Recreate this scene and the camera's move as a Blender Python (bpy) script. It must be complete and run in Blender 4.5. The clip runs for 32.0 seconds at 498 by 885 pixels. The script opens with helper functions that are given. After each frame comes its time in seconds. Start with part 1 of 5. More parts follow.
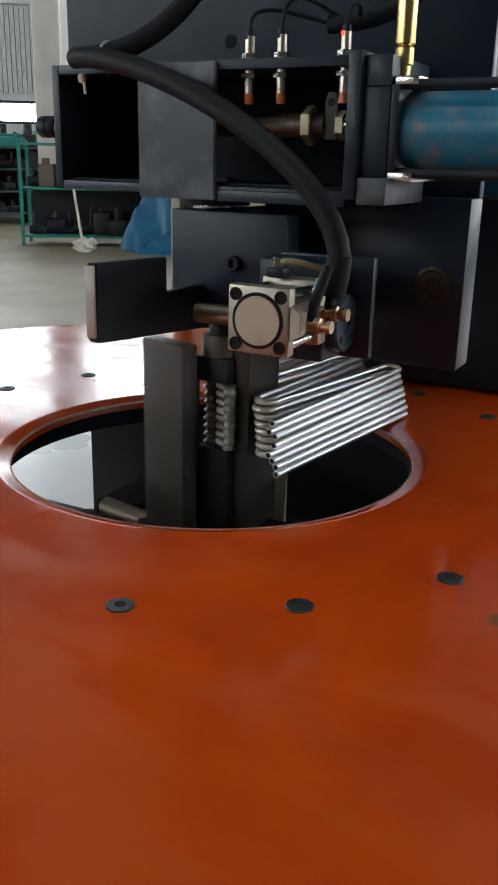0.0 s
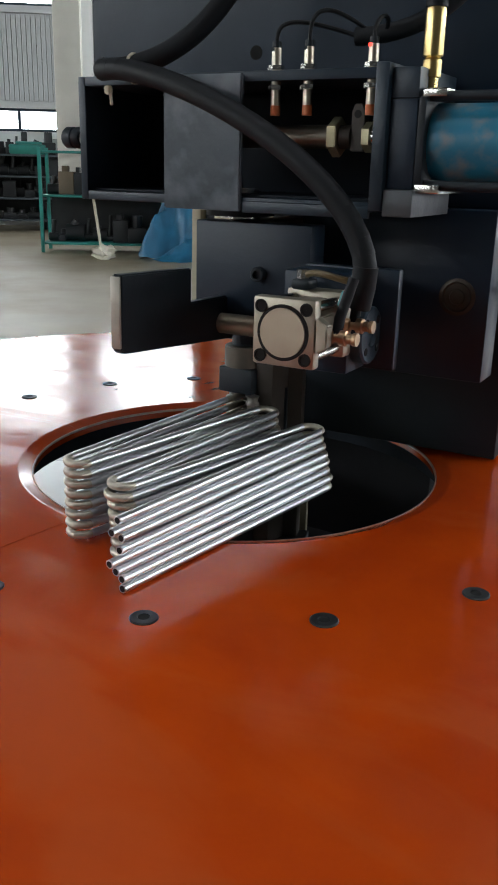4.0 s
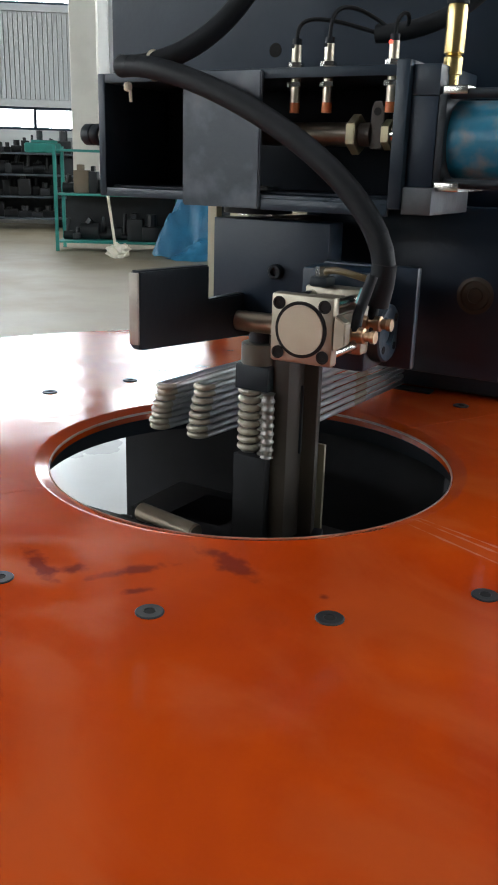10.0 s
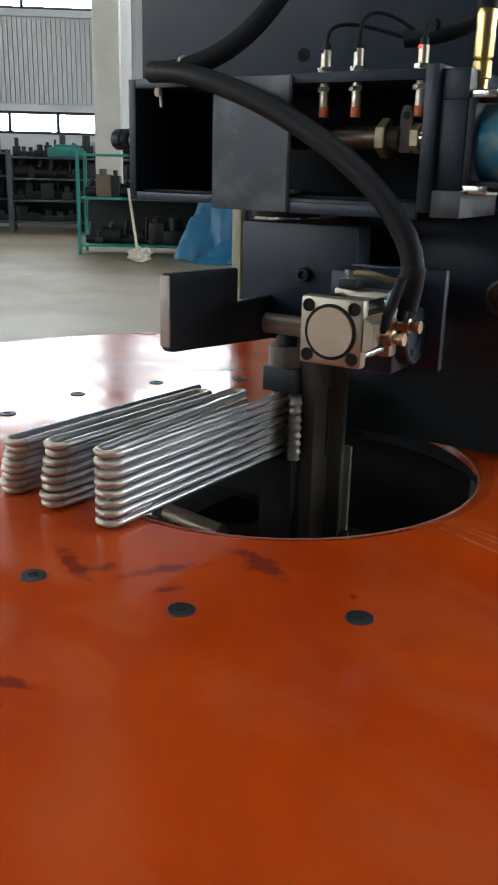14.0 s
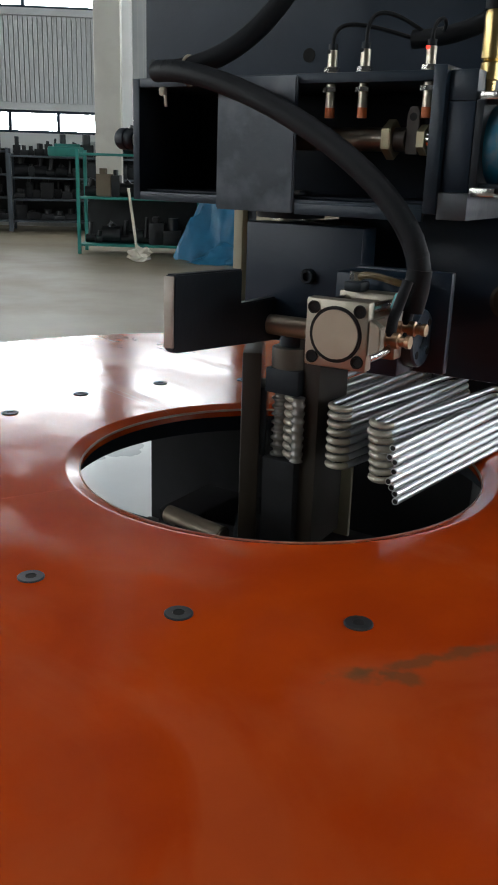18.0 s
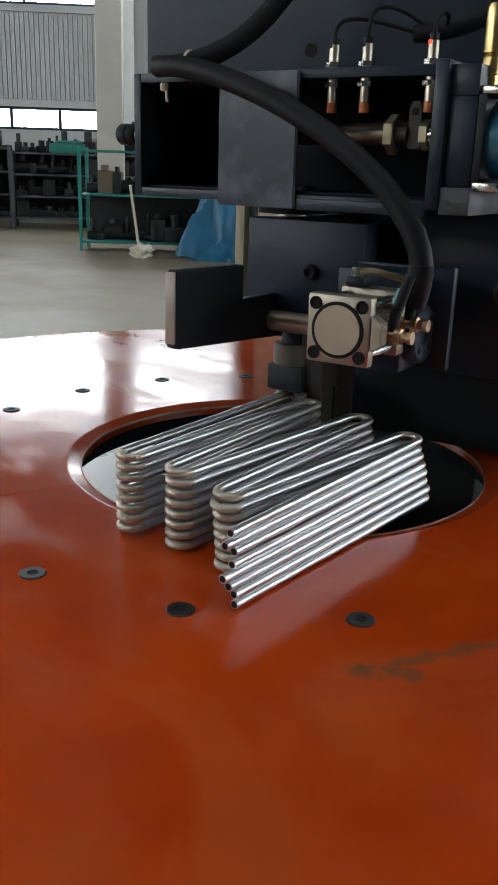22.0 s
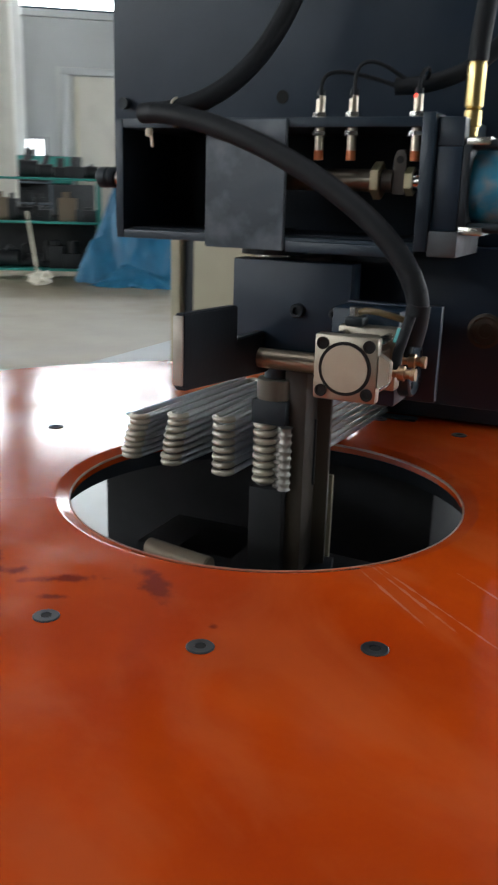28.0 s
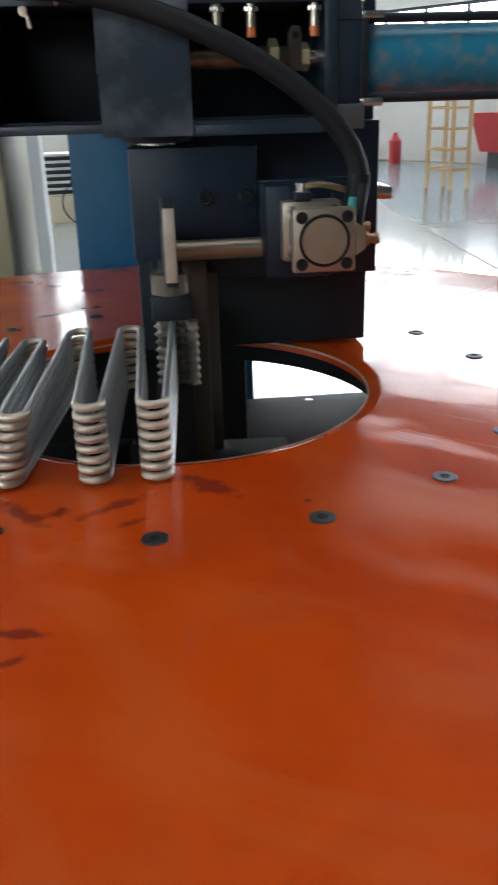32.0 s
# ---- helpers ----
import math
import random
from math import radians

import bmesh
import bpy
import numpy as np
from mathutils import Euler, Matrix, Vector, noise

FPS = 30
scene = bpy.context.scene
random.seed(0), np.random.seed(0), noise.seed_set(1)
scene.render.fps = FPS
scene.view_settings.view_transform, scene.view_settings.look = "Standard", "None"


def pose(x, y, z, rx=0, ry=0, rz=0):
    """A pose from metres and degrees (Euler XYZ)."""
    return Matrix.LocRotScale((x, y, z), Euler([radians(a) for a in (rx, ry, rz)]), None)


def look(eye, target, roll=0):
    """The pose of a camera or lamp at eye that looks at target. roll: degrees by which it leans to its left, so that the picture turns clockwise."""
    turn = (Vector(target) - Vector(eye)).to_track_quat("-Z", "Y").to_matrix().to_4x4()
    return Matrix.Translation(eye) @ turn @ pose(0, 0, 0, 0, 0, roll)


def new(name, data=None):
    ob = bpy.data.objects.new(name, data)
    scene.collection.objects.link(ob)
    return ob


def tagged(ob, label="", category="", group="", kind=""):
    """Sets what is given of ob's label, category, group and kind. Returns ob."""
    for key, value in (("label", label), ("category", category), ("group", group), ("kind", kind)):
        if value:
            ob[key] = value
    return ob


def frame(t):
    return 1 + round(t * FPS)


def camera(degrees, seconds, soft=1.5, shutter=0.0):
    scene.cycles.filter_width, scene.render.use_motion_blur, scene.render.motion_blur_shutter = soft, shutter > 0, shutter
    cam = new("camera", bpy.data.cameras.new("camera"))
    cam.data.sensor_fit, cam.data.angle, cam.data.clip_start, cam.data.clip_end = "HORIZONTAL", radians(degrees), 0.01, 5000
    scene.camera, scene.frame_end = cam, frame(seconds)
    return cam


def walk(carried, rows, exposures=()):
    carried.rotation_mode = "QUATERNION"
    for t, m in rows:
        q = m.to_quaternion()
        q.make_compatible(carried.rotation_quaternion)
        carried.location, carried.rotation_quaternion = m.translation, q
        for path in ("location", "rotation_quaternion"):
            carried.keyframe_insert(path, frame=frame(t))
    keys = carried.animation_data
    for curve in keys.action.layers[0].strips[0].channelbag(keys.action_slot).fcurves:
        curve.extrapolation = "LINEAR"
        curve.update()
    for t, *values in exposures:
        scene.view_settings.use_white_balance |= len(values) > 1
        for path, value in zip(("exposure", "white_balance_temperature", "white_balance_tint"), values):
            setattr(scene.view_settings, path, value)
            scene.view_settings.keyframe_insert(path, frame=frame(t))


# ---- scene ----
def aimed(x, y, z, pitch, yaw, roll):
    """The camera's pose from its eye and degrees: up, to the left of +y, lean."""
    p, w = radians(pitch), radians(yaw)
    ahead = Vector((-math.sin(w) * math.cos(p), math.cos(w) * math.cos(p), math.sin(p)))
    return look((x, y, z), Vector((x, y, z)) + ahead, roll)


# stops: the film darkens while the bright tubes lie in the middle
EXPOSURES = [(0.0, -0.45), (3.5, -0.45), (5.5, 0.0), (13.5, 0.0), (14.5, -0.5), (17.5, -0.6), (23.0, -0.6), (24.5, -0.3), (28.0, -0.15), (28.5, -0.15), (29.0, -0.5), (29.8, -0.35), (31.0, -0.1), (32.0, -0.05)]

cam = camera(32.23, 32.0, soft=1.9, shutter=0.5)
walk(cam, [
    (0.0, aimed(0.5289, -0.9082, 0.3494, -18.15, 27.74, 1.30)),
    (0.5, aimed(0.5265, -0.9055, 0.3502, -18.10, 28.09, 1.52)),
    (1.0, aimed(0.5169, -0.9053, 0.3529, -17.95, 28.68, 1.49)),
    (1.5, aimed(0.5170, -0.9052, 0.3509, -17.98, 28.80, 1.67)),
    (2.0, aimed(0.5151, -0.9063, 0.3497, -18.02, 28.89, 1.95)),
    (2.5, aimed(0.5163, -0.9048, 0.3489, -17.92, 28.96, 1.97)),
    (3.0, aimed(0.5156, -0.9028, 0.3528, -17.87, 29.05, 1.41)),
    (3.5, aimed(0.5200, -0.9057, 0.3526, -17.73, 28.80, 1.44)),
    (5.5, aimed(0.5198, -0.9119, 0.3535, -17.67, 29.31, 1.34)),
    (6.0, aimed(0.5223, -0.9151, 0.3519, -17.75, 29.43, 1.47)),
    (6.5, aimed(0.5247, -0.9165, 0.3488, -17.77, 29.47, 1.77)),
    (7.0, aimed(0.5229, -0.9162, 0.3496, -17.79, 29.35, 1.73)),
    (7.5, aimed(0.5210, -0.9149, 0.3504, -17.71, 29.41, 1.60)),
    (8.0, aimed(0.5182, -0.9128, 0.3530, -17.46, 29.32, 2.00)),
    (8.5, aimed(0.5177, -0.9147, 0.3518, -17.52, 29.47, 1.98)),
    (9.0, aimed(0.5169, -0.9129, 0.3492, -17.72, 29.65, 1.93)),
    (9.5, aimed(0.5180, -0.9129, 0.3495, -17.86, 29.76, 1.68)),
    (10.0, aimed(0.5163, -0.9114, 0.3501, -17.74, 29.69, 1.67)),
    (10.5, aimed(0.5158, -0.9132, 0.3522, -17.63, 29.59, 1.61)),
    (11.0, aimed(0.5164, -0.9126, 0.3492, -17.63, 29.60, 1.85)),
    (11.5, aimed(0.5180, -0.9163, 0.3499, -17.59, 29.57, 1.75)),
    (12.0, aimed(0.5163, -0.9150, 0.3484, -17.67, 29.65, 1.74)),
    (12.5, aimed(0.5219, -0.9174, 0.3532, -17.53, 29.82, 1.34)),
    (13.0, aimed(0.5192, -0.9173, 0.3512, -17.35, 29.81, 1.59)),
    (13.5, aimed(0.5219, -0.9179, 0.3511, -17.48, 30.09, 1.42)),
    (14.0, aimed(0.5129, -0.9233, 0.3503, -17.56, 31.09, 1.44)),
    (14.5, aimed(0.5016, -0.9301, 0.3503, -17.52, 31.77, 1.89)),
    (15.0, aimed(0.4986, -0.9290, 0.3531, -17.30, 31.54, 2.03)),
    (15.5, aimed(0.4984, -0.9265, 0.3522, -17.57, 31.24, 2.14)),
    (17.5, aimed(0.5067, -0.9192, 0.3512, -17.52, 31.16, 1.52)),
    (18.0, aimed(0.5046, -0.9202, 0.3500, -17.52, 30.95, 1.88)),
    (18.5, aimed(0.5040, -0.9187, 0.3491, -17.60, 31.08, 1.84)),
    (19.0, aimed(0.5059, -0.9189, 0.3503, -17.63, 31.00, 1.71)),
    (19.5, aimed(0.5041, -0.9161, 0.3496, -17.53, 31.01, 1.74)),
    (20.0, aimed(0.5019, -0.9173, 0.3494, -17.64, 31.00, 1.90)),
    (20.5, aimed(0.5035, -0.9157, 0.3485, -17.84, 31.13, 1.71)),
    (21.0, aimed(0.5003, -0.9163, 0.3464, -17.83, 31.01, 2.01)),
    (21.5, aimed(0.5061, -0.9200, 0.3490, -17.81, 31.03, 1.79)),
    (22.0, aimed(0.5041, -0.9188, 0.3488, -17.73, 31.09, 1.78)),
    (22.5, aimed(0.5065, -0.9204, 0.3490, -17.79, 31.21, 1.65)),
    (23.0, aimed(0.5077, -0.9208, 0.3468, -17.82, 31.23, 1.72)),
    (23.5, aimed(0.5097, -0.9226, 0.3473, -17.89, 31.23, 1.60)),
    (24.0, aimed(0.5105, -0.9228, 0.3509, -17.78, 31.34, 1.30)),
    (24.5, aimed(0.5094, -0.9226, 0.3492, -17.73, 31.41, 1.25)),
    (25.0, aimed(0.5106, -0.9238, 0.3485, -17.73, 31.85, 1.32)),
    (25.5, aimed(0.5084, -0.9266, 0.3481, -17.80, 31.85, 1.33)),
    (27.5, aimed(0.4923, -0.9254, 0.3495, -17.86, 30.97, 2.17)),
    (28.0, aimed(0.4151, -0.9854, 0.3666, -16.05, 24.15, 1.70)),
    (28.5, aimed(0.2933, -1.0576, 0.3815, -16.01, 17.02, -0.12)),
    (29.0, aimed(0.0797, -1.0043, 0.3584, -16.81, 19.44, -4.36)),
    (29.5, aimed(-0.0276, -1.0208, 0.3822, -21.10, 7.95, -3.53)),
    (30.0, aimed(-0.0400, -1.0629, 0.3518, -17.56, 2.28, -2.22)),
    (30.5, aimed(-0.0323, -1.0452, 0.3437, -18.65, 0.10, -3.60)),
    (31.0, aimed(-0.0140, -1.0193, 0.3344, -21.84, 3.13, -4.01)),
    (31.5, aimed(-0.0239, -1.0737, 0.3513, -21.75, -0.94, -2.54)),
    (32.0, aimed(-0.0168, -1.0762, 0.3450, -21.84, -6.07, -1.64)),
], exposures=EXPOSURES)

# ---------------------------------------------------------------- light
FLOOR = -0.85
TURN = 35.0                      # the hall stands askew to the machine

world = bpy.data.worlds.new("sky")
scene.world = world
world.use_nodes = True
wn = world.node_tree.nodes
sky = wn.new("ShaderNodeTexSky")
sky.sky_type, sky.sun_disc = "NISHITA", False
sky.sun_elevation, sky.sun_rotation = radians(38), radians(120)
wn["Background"].inputs["Strength"].default_value = 0.12
world.node_tree.links.new(sky.outputs["Color"], wn["Background"].inputs["Color"])

sun = new("sun", bpy.data.lights.new("sun", "SUN"))
sun.data.energy, sun.data.angle, sun.data.color = 2.0, radians(2), (1.0, 0.95, 0.88)
sun.matrix_basis = look((0, 0, 20), (8, -6, 0))


def hall(x, y, z, rz=0):
    """A pose in the hall's own axes, which are turned against the machine's."""
    return pose(0, 0, 0, 0, 0, TURN) @ pose(x, y, z, 0, 0, rz)


def area(name, m, sx, sy, power, colour=(0.93, 0.97, 1.0)):
    lamp = bpy.data.lights.new(name, "AREA")
    lamp.shape, lamp.size, lamp.size_y, lamp.energy, lamp.color = "RECTANGLE", sx, sy, power, colour
    ob = new(name, lamp)
    ob.matrix_basis = m
    return ob


# daylight that comes in at the window bands
HX0, HX1, HY0, HY1, HTOP = -13.0, 13.0, -12.0, 17.0, 9.5
area("daylight_north", hall(0, HY1 - 0.35, 4.1) @ pose(0, 0, 0, -75, 0, 0), 24, 1.4, 230)
area("daylight_west", hall(HX0 + 0.35, 2, 4.1) @ pose(0, 0, 0, 0, 0, 90) @ pose(0, 0, 0, -75, 0, 0), 26, 1.4, 190)
area("daylight_east", hall(HX1 - 0.35, 2, 4.1) @ pose(0, 0, 0, 0, 0, -90) @ pose(0, 0, 0, -75, 0, 0), 26, 1.4, 160)


# ---------------------------------------------------------------- materials
def material(name, colour, rough=0.5, metal=0.0, vary=0.15, scale=30.0, bump=0.0, bump_scale=200.0, stain=None, stain_amount=0.3, stain_scale=4.0, coat=0.0, rough_vary=0.1, random_part=0.0, spec=0.5):
    m = bpy.data.materials.new(name)
    m.use_nodes = True
    nt = m.node_tree
    b = nt.nodes["Principled BSDF"]
    b.inputs["Metallic"].default_value = metal
    b.inputs["Specular IOR Level"].default_value = spec
    b.inputs["Coat Weight"].default_value = coat
    b.inputs["Coat Roughness"].default_value = 0.12
    co = nt.nodes.new("ShaderNodeTexCoord")
    n1 = nt.nodes.new("ShaderNodeTexNoise")
    n1.inputs["Scale"].default_value, n1.inputs["Detail"].default_value = scale, 6
    nt.links.new(co.outputs["Object"], n1.inputs["Vector"])
    n2 = nt.nodes.new("ShaderNodeTexNoise")
    n2.inputs["Scale"].default_value, n2.inputs["Detail"].default_value = stain_scale, 8
    nt.links.new(co.outputs["Object"], n2.inputs["Vector"])
    mix = nt.nodes.new("ShaderNodeMix")
    mix.data_type = "RGBA"
    lo = [c * (1 - vary) for c in colour]
    hi = [min(1, c * (1 + vary)) for c in colour]
    mix.inputs[6].default_value, mix.inputs[7].default_value = (*lo, 1), (*hi, 1)
    nt.links.new(n1.outputs["Fac"], mix.inputs[0])
    out = mix.outputs[2]
    if stain:
        ramp = nt.nodes.new("ShaderNodeMapRange")
        ramp.inputs[1].default_value, ramp.inputs[2].default_value, ramp.inputs[4].default_value = 0.5, 0.72, stain_amount
        nt.links.new(n2.outputs["Fac"], ramp.inputs[0])
        mix2 = nt.nodes.new("ShaderNodeMix")
        mix2.data_type = "RGBA"
        mix2.inputs[7].default_value = (*stain, 1)
        nt.links.new(ramp.outputs[0], mix2.inputs[0])
        nt.links.new(out, mix2.inputs[6])
        out = mix2.outputs[2]
    if random_part:
        info = nt.nodes.new("ShaderNodeObjectInfo")
        hsv = nt.nodes.new("ShaderNodeHueSaturation")
        mr = nt.nodes.new("ShaderNodeMapRange")
        mr.inputs[3].default_value, mr.inputs[4].default_value = 1 - random_part, 1 + random_part
        nt.links.new(info.outputs["Random"], mr.inputs[0])
        nt.links.new(mr.outputs[0], hsv.inputs["Value"])
        nt.links.new(out, hsv.inputs["Color"])
        out = hsv.outputs[0]
    nt.links.new(out, b.inputs["Base Color"])
    rr = nt.nodes.new("ShaderNodeMapRange")
    rr.inputs[3].default_value, rr.inputs[4].default_value = max(0.02, rough - rough_vary), min(1, rough + rough_vary)
    nt.links.new(n2.outputs["Fac"], rr.inputs[0])
    nt.links.new(rr.outputs[0], b.inputs["Roughness"])
    if bump:
        n3 = nt.nodes.new("ShaderNodeTexNoise")
        n3.inputs["Scale"].default_value, n3.inputs["Detail"].default_value = bump_scale, 4
        nt.links.new(co.outputs["Object"], n3.inputs["Vector"])
        bp = nt.nodes.new("ShaderNodeBump")
        bp.inputs["Strength"].default_value, bp.inputs["Distance"].default_value = 1.0, bump
        nt.links.new(n3.outputs["Fac"], bp.inputs["Height"])
        nt.links.new(bp.outputs["Normal"], b.inputs["Normal"])
    return m


def glow(name, colour, strength):
    m = bpy.data.materials.new(name)
    m.use_nodes = True
    b = m.node_tree.nodes["Principled BSDF"]
    b.inputs["Base Color"].default_value = (*colour, 1)
    b.inputs["Emission Color"].default_value = (*colour, 1)
    b.inputs["Emission Strength"].default_value = strength
    return m


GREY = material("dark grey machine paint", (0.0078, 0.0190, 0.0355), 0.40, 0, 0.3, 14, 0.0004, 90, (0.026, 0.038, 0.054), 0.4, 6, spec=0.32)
# Lighter copy of GREY for parts that catch the light, with worn blotches.
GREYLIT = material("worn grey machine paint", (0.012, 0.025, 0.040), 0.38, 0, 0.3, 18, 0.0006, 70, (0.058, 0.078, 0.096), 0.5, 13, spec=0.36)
COVER = material("scratched grey cover paint", (0.013, 0.026, 0.042), 0.33, 0, 0.3, 9, 0.0008, 45, (0.15, 0.18, 0.21), 0.8, 11, rough_vary=0.15)
BLACK = material("black oxide steel", (0.008, 0.014, 0.020), 0.5, 0.0, 0.3, 30, 0.0002, 150, spec=0.3)
OILY = material("oily black machine bed", (0.016, 0.017, 0.019), 0.65, 0, 0.4, 12, spec=0.15)
# Near-black coat; also keeps the inside of the rack box dark.
NEARBLACK = material("black machine grease", (0.005, 0.009, 0.015), 0.6, 0, 0.4, 25, spec=0.2)
POSTM = material("ground tool steel", (0.040, 0.033, 0.026), 0.5, 0.2, 0.2, 25, 0.0001, 300, (0.028, 0.018, 0.012), 0.5, 14, spec=0.4)
STEEL = material("bright turned steel", (0.55, 0.53, 0.50), 0.25, 1.0, 0.1, 60)
CHROME = material("chromed rod", (0.62, 0.60, 0.57), 0.14, 1.0, 0.05, 60)
ALU = material("anodised aluminium", (0.36, 0.325, 0.26), 0.42, 0.85, 0.08, 60, 0.00005, 500, (0.2, 0.18, 0.14), 0.4, 30)
WORN = material("bare worn steel edge", (0.105, 0.115, 0.125), 0.5, 0.5, 0.25, 40, 0.0003, 200, (0.055, 0.062, 0.07), 0.6, 25)
SHAFT = material("oiled turned shaft", (0.40, 0.34, 0.26), 0.42, 0.8, 0.1, 40, 0, 1, (0.25, 0.2, 0.15), 0.4, 20)
RACKM = material("greased steel rack", (0.16, 0.14, 0.11), 0.34, 0.8, 0.25, 60, 0.0001, 300, (0.05, 0.04, 0.03), 0.6, 40)
LOCKNUT = material("pale zinc locknut", (0.42, 0.38, 0.24), 0.45, 0.6, 0.15, 80)
LITEDGE = material("bare ground edge", (0.44, 0.42, 0.36), 0.5, 0.3, 0.2, 40, 0.0002, 200, (0.25, 0.22, 0.18), 0.5, 25)
OLIVE = material("olive air line", (0.16, 0.115, 0.055), 0.45, 0, 0.2, 40)
ROLLM = material("dull grooved roll", (0.26, 0.25, 0.23), 0.48, 0.7, 0.15, 60, 0, 1, (0.12, 0.11, 0.10), 0.5, 40)
COLLARM = material("oily pale steel", (0.105, 0.095, 0.075), 0.5, 0.4, 0.2, 40, 0, 1, (0.06, 0.05, 0.04), 0.5, 30)
COPPER = material("copper-coloured air fitting", (0.45, 0.30, 0.18), 0.35, 0.9, 0.15, 60)
TUBE = material("bright aluminium tube", (0.63, 0.65, 0.67), 0.34, 0.95, 0.05, 40, rough_vary=0.03, random_part=0.12)
BEND = material("matt stretched aluminium bend", (0.50, 0.46, 0.38), 0.42, 0.55, 0.10, 80, 0.00004, 900)
RUBBER = material("black rubber hose", (0.0065, 0.0085, 0.011), 0.6, 0, 0.3, 40, 0.0002, 300, (0.018, 0.021, 0.025), 0.4, 10, spec=0.25)
BRASS = material("yellow zinc fitting", (0.62, 0.47, 0.20), 0.28, 1.0, 0.15, 80)
BLUE = material("chipped blue paint", (0.009, 0.165, 0.27), 0.36, 0, 0.25, 30, 0.0002, 90, (0.36, 0.22, 0.11), 0.45, 42)
BLUE2 = material("blue frame paint", (0.004, 0.085, 0.175), 0.42, 0, 0.2, 20, 0.0002, 60, (0.02, 0.07, 0.11), 0.4, 8, spec=0.35)
CREAM = material("cream cabinet paint", (0.33, 0.30, 0.20), 0.5, 0, 0.08, 8, 0.0001, 100, (0.25, 0.22, 0.15), 0.3, 5)
REDGLOW = glow("lit red lamp", (1.0, 0.05, 0.03), 3.0)
ORANGECAP = material("orange sensor face", (0.55, 0.16, 0.05), 0.5)
SENSOR = material("pale nickelled brass", (0.58, 0.52, 0.42), 0.3, 1.0, 0.1, 80)
PALE = material("pale cable tie", (0.62, 0.58, 0.46), 0.6)
TEAL = material("teal air line", (0.03, 0.25, 0.24), 0.4)
CONCRETE = material("dusty concrete", (0.25, 0.215, 0.15), 0.45, 0, 0.18, 3, 0.0006, 20, (0.15, 0.105, 0.05), 0.7, 0.8, rough_vary=0.14, spec=0.3)
EPOXY = material("blue-grey floor paint", (0.22, 0.29, 0.34), 0.14, 0, 0.12, 2, 0.0004, 12, (0.13, 0.16, 0.18), 0.5, 1.2, rough_vary=0.07)
POLISHED = material("polished pale concrete", (0.52, 0.54, 0.55), 0.10, 0, 0.06, 3, 0.0003, 12, (0.42, 0.44, 0.46), 0.4, 2.0, rough_vary=0.05)
WORNFLOOR = material("worn grey floor paint", (0.33, 0.36, 0.37), 0.3, 0, 0.12, 3, 0.0005, 16, (0.26, 0.25, 0.21), 0.6, 1.0, rough_vary=0.12, spec=0.4)
WALLM = material("whitewashed wall", (0.60, 0.61, 0.60), 0.8, 0, 0.06, 2, 0.002, 15, (0.45, 0.45, 0.43), 0.4, 0.7)
SHEET = material("galvanised wall sheet", (0.52, 0.54, 0.55), 0.5, 0.2, 0.08, 3, 0, 1, (0.4, 0.4, 0.4), 0.3, 1.5)
COLUMNM = material("painted column", (0.62, 0.60, 0.54), 0.7, 0, 0.06, 3, 0.001, 30, (0.42, 0.40, 0.36), 0.4, 2)
GREEN = material("green rack paint", (0.02, 0.22, 0.19), 0.5, 0, 0.2, 20)
WHITEPIER = material("white wall paint", (0.80, 0.81, 0.80), 0.55, 0, 0.05, 4, 0, 1, (0.6, 0.6, 0.58), 0.2, 2)
TARP = material("blue tarpaulin", (0.017, 0.14, 0.26), 0.45, 0, 0.3, 6, 0.004, 12)
DARKMET = material("dark stored castings", (0.018, 0.02, 0.022), 0.5, 0.2, 0.5, 8, random_part=0.5)
TANM = material("brown cardboard", (0.17, 0.13, 0.09), 0.85, 0, 0.1, 10)
YELLOW = material("tan rack paint", (0.42, 0.27, 0.12), 0.5, 0, 0.15, 10)
REDM = material("red paint", (0.45, 0.04, 0.04), 0.5, 0, 0.1, 10)
SKYGLOW = glow("bright sky outside", (0.92, 0.97, 1.0), 12.0)
# Overhead glow of an added, unseen roof light.
ROOFGLOW = glow("daylight through dusty roof panes", (0.97, 0.98, 1.0), 2.2)
ROOFM = material("grey roof lining", (0.055, 0.055, 0.055), 0.8, 0, 0.1, 1, 0.002, 6, (0.035, 0.035, 0.035), 0.4, 0.6)


# ---------------------------------------------------------------- mesh helpers
def thing(name, label, category, group="", m=None):
    ob = new(name)
    ob.empty_display_size = 0.05
    if m is not None:
        ob.matrix_basis = m
    return tagged(ob, label, category, group)


def mesh_of(bm, mat, smooth=True):
    me = bpy.data.meshes.new("mesh")
    bm.to_mesh(me)
    bm.free()
    for x in (mat if isinstance(mat, (list, tuple)) else [mat]):
        me.materials.append(x)
    if smooth:
        me.shade_smooth()
        me.set_sharp_from_angle(angle=radians(35))
    return me


def part(name, bm, mat, parent, label="", m=None):
    ob = new(name, mesh_of(bm, mat))
    ob.parent = parent
    if m is not None:
        ob.matrix_basis = m
    if label:
        ob["label"] = label
    return ob


def again(ob, parent, m=None):
    """The same mesh once more, under a parent."""
    o = new(ob.name.split(".")[0], ob.data)
    o.parent = parent
    if m is not None:
        o.matrix_basis = m
    return o


def setting(name, bm, mat, label, category="", m=None):
    ob = new(name, mesh_of(bm, mat))
    if m is not None:
        ob.matrix_basis = m
    return tagged(ob, label, category, kind="structure")


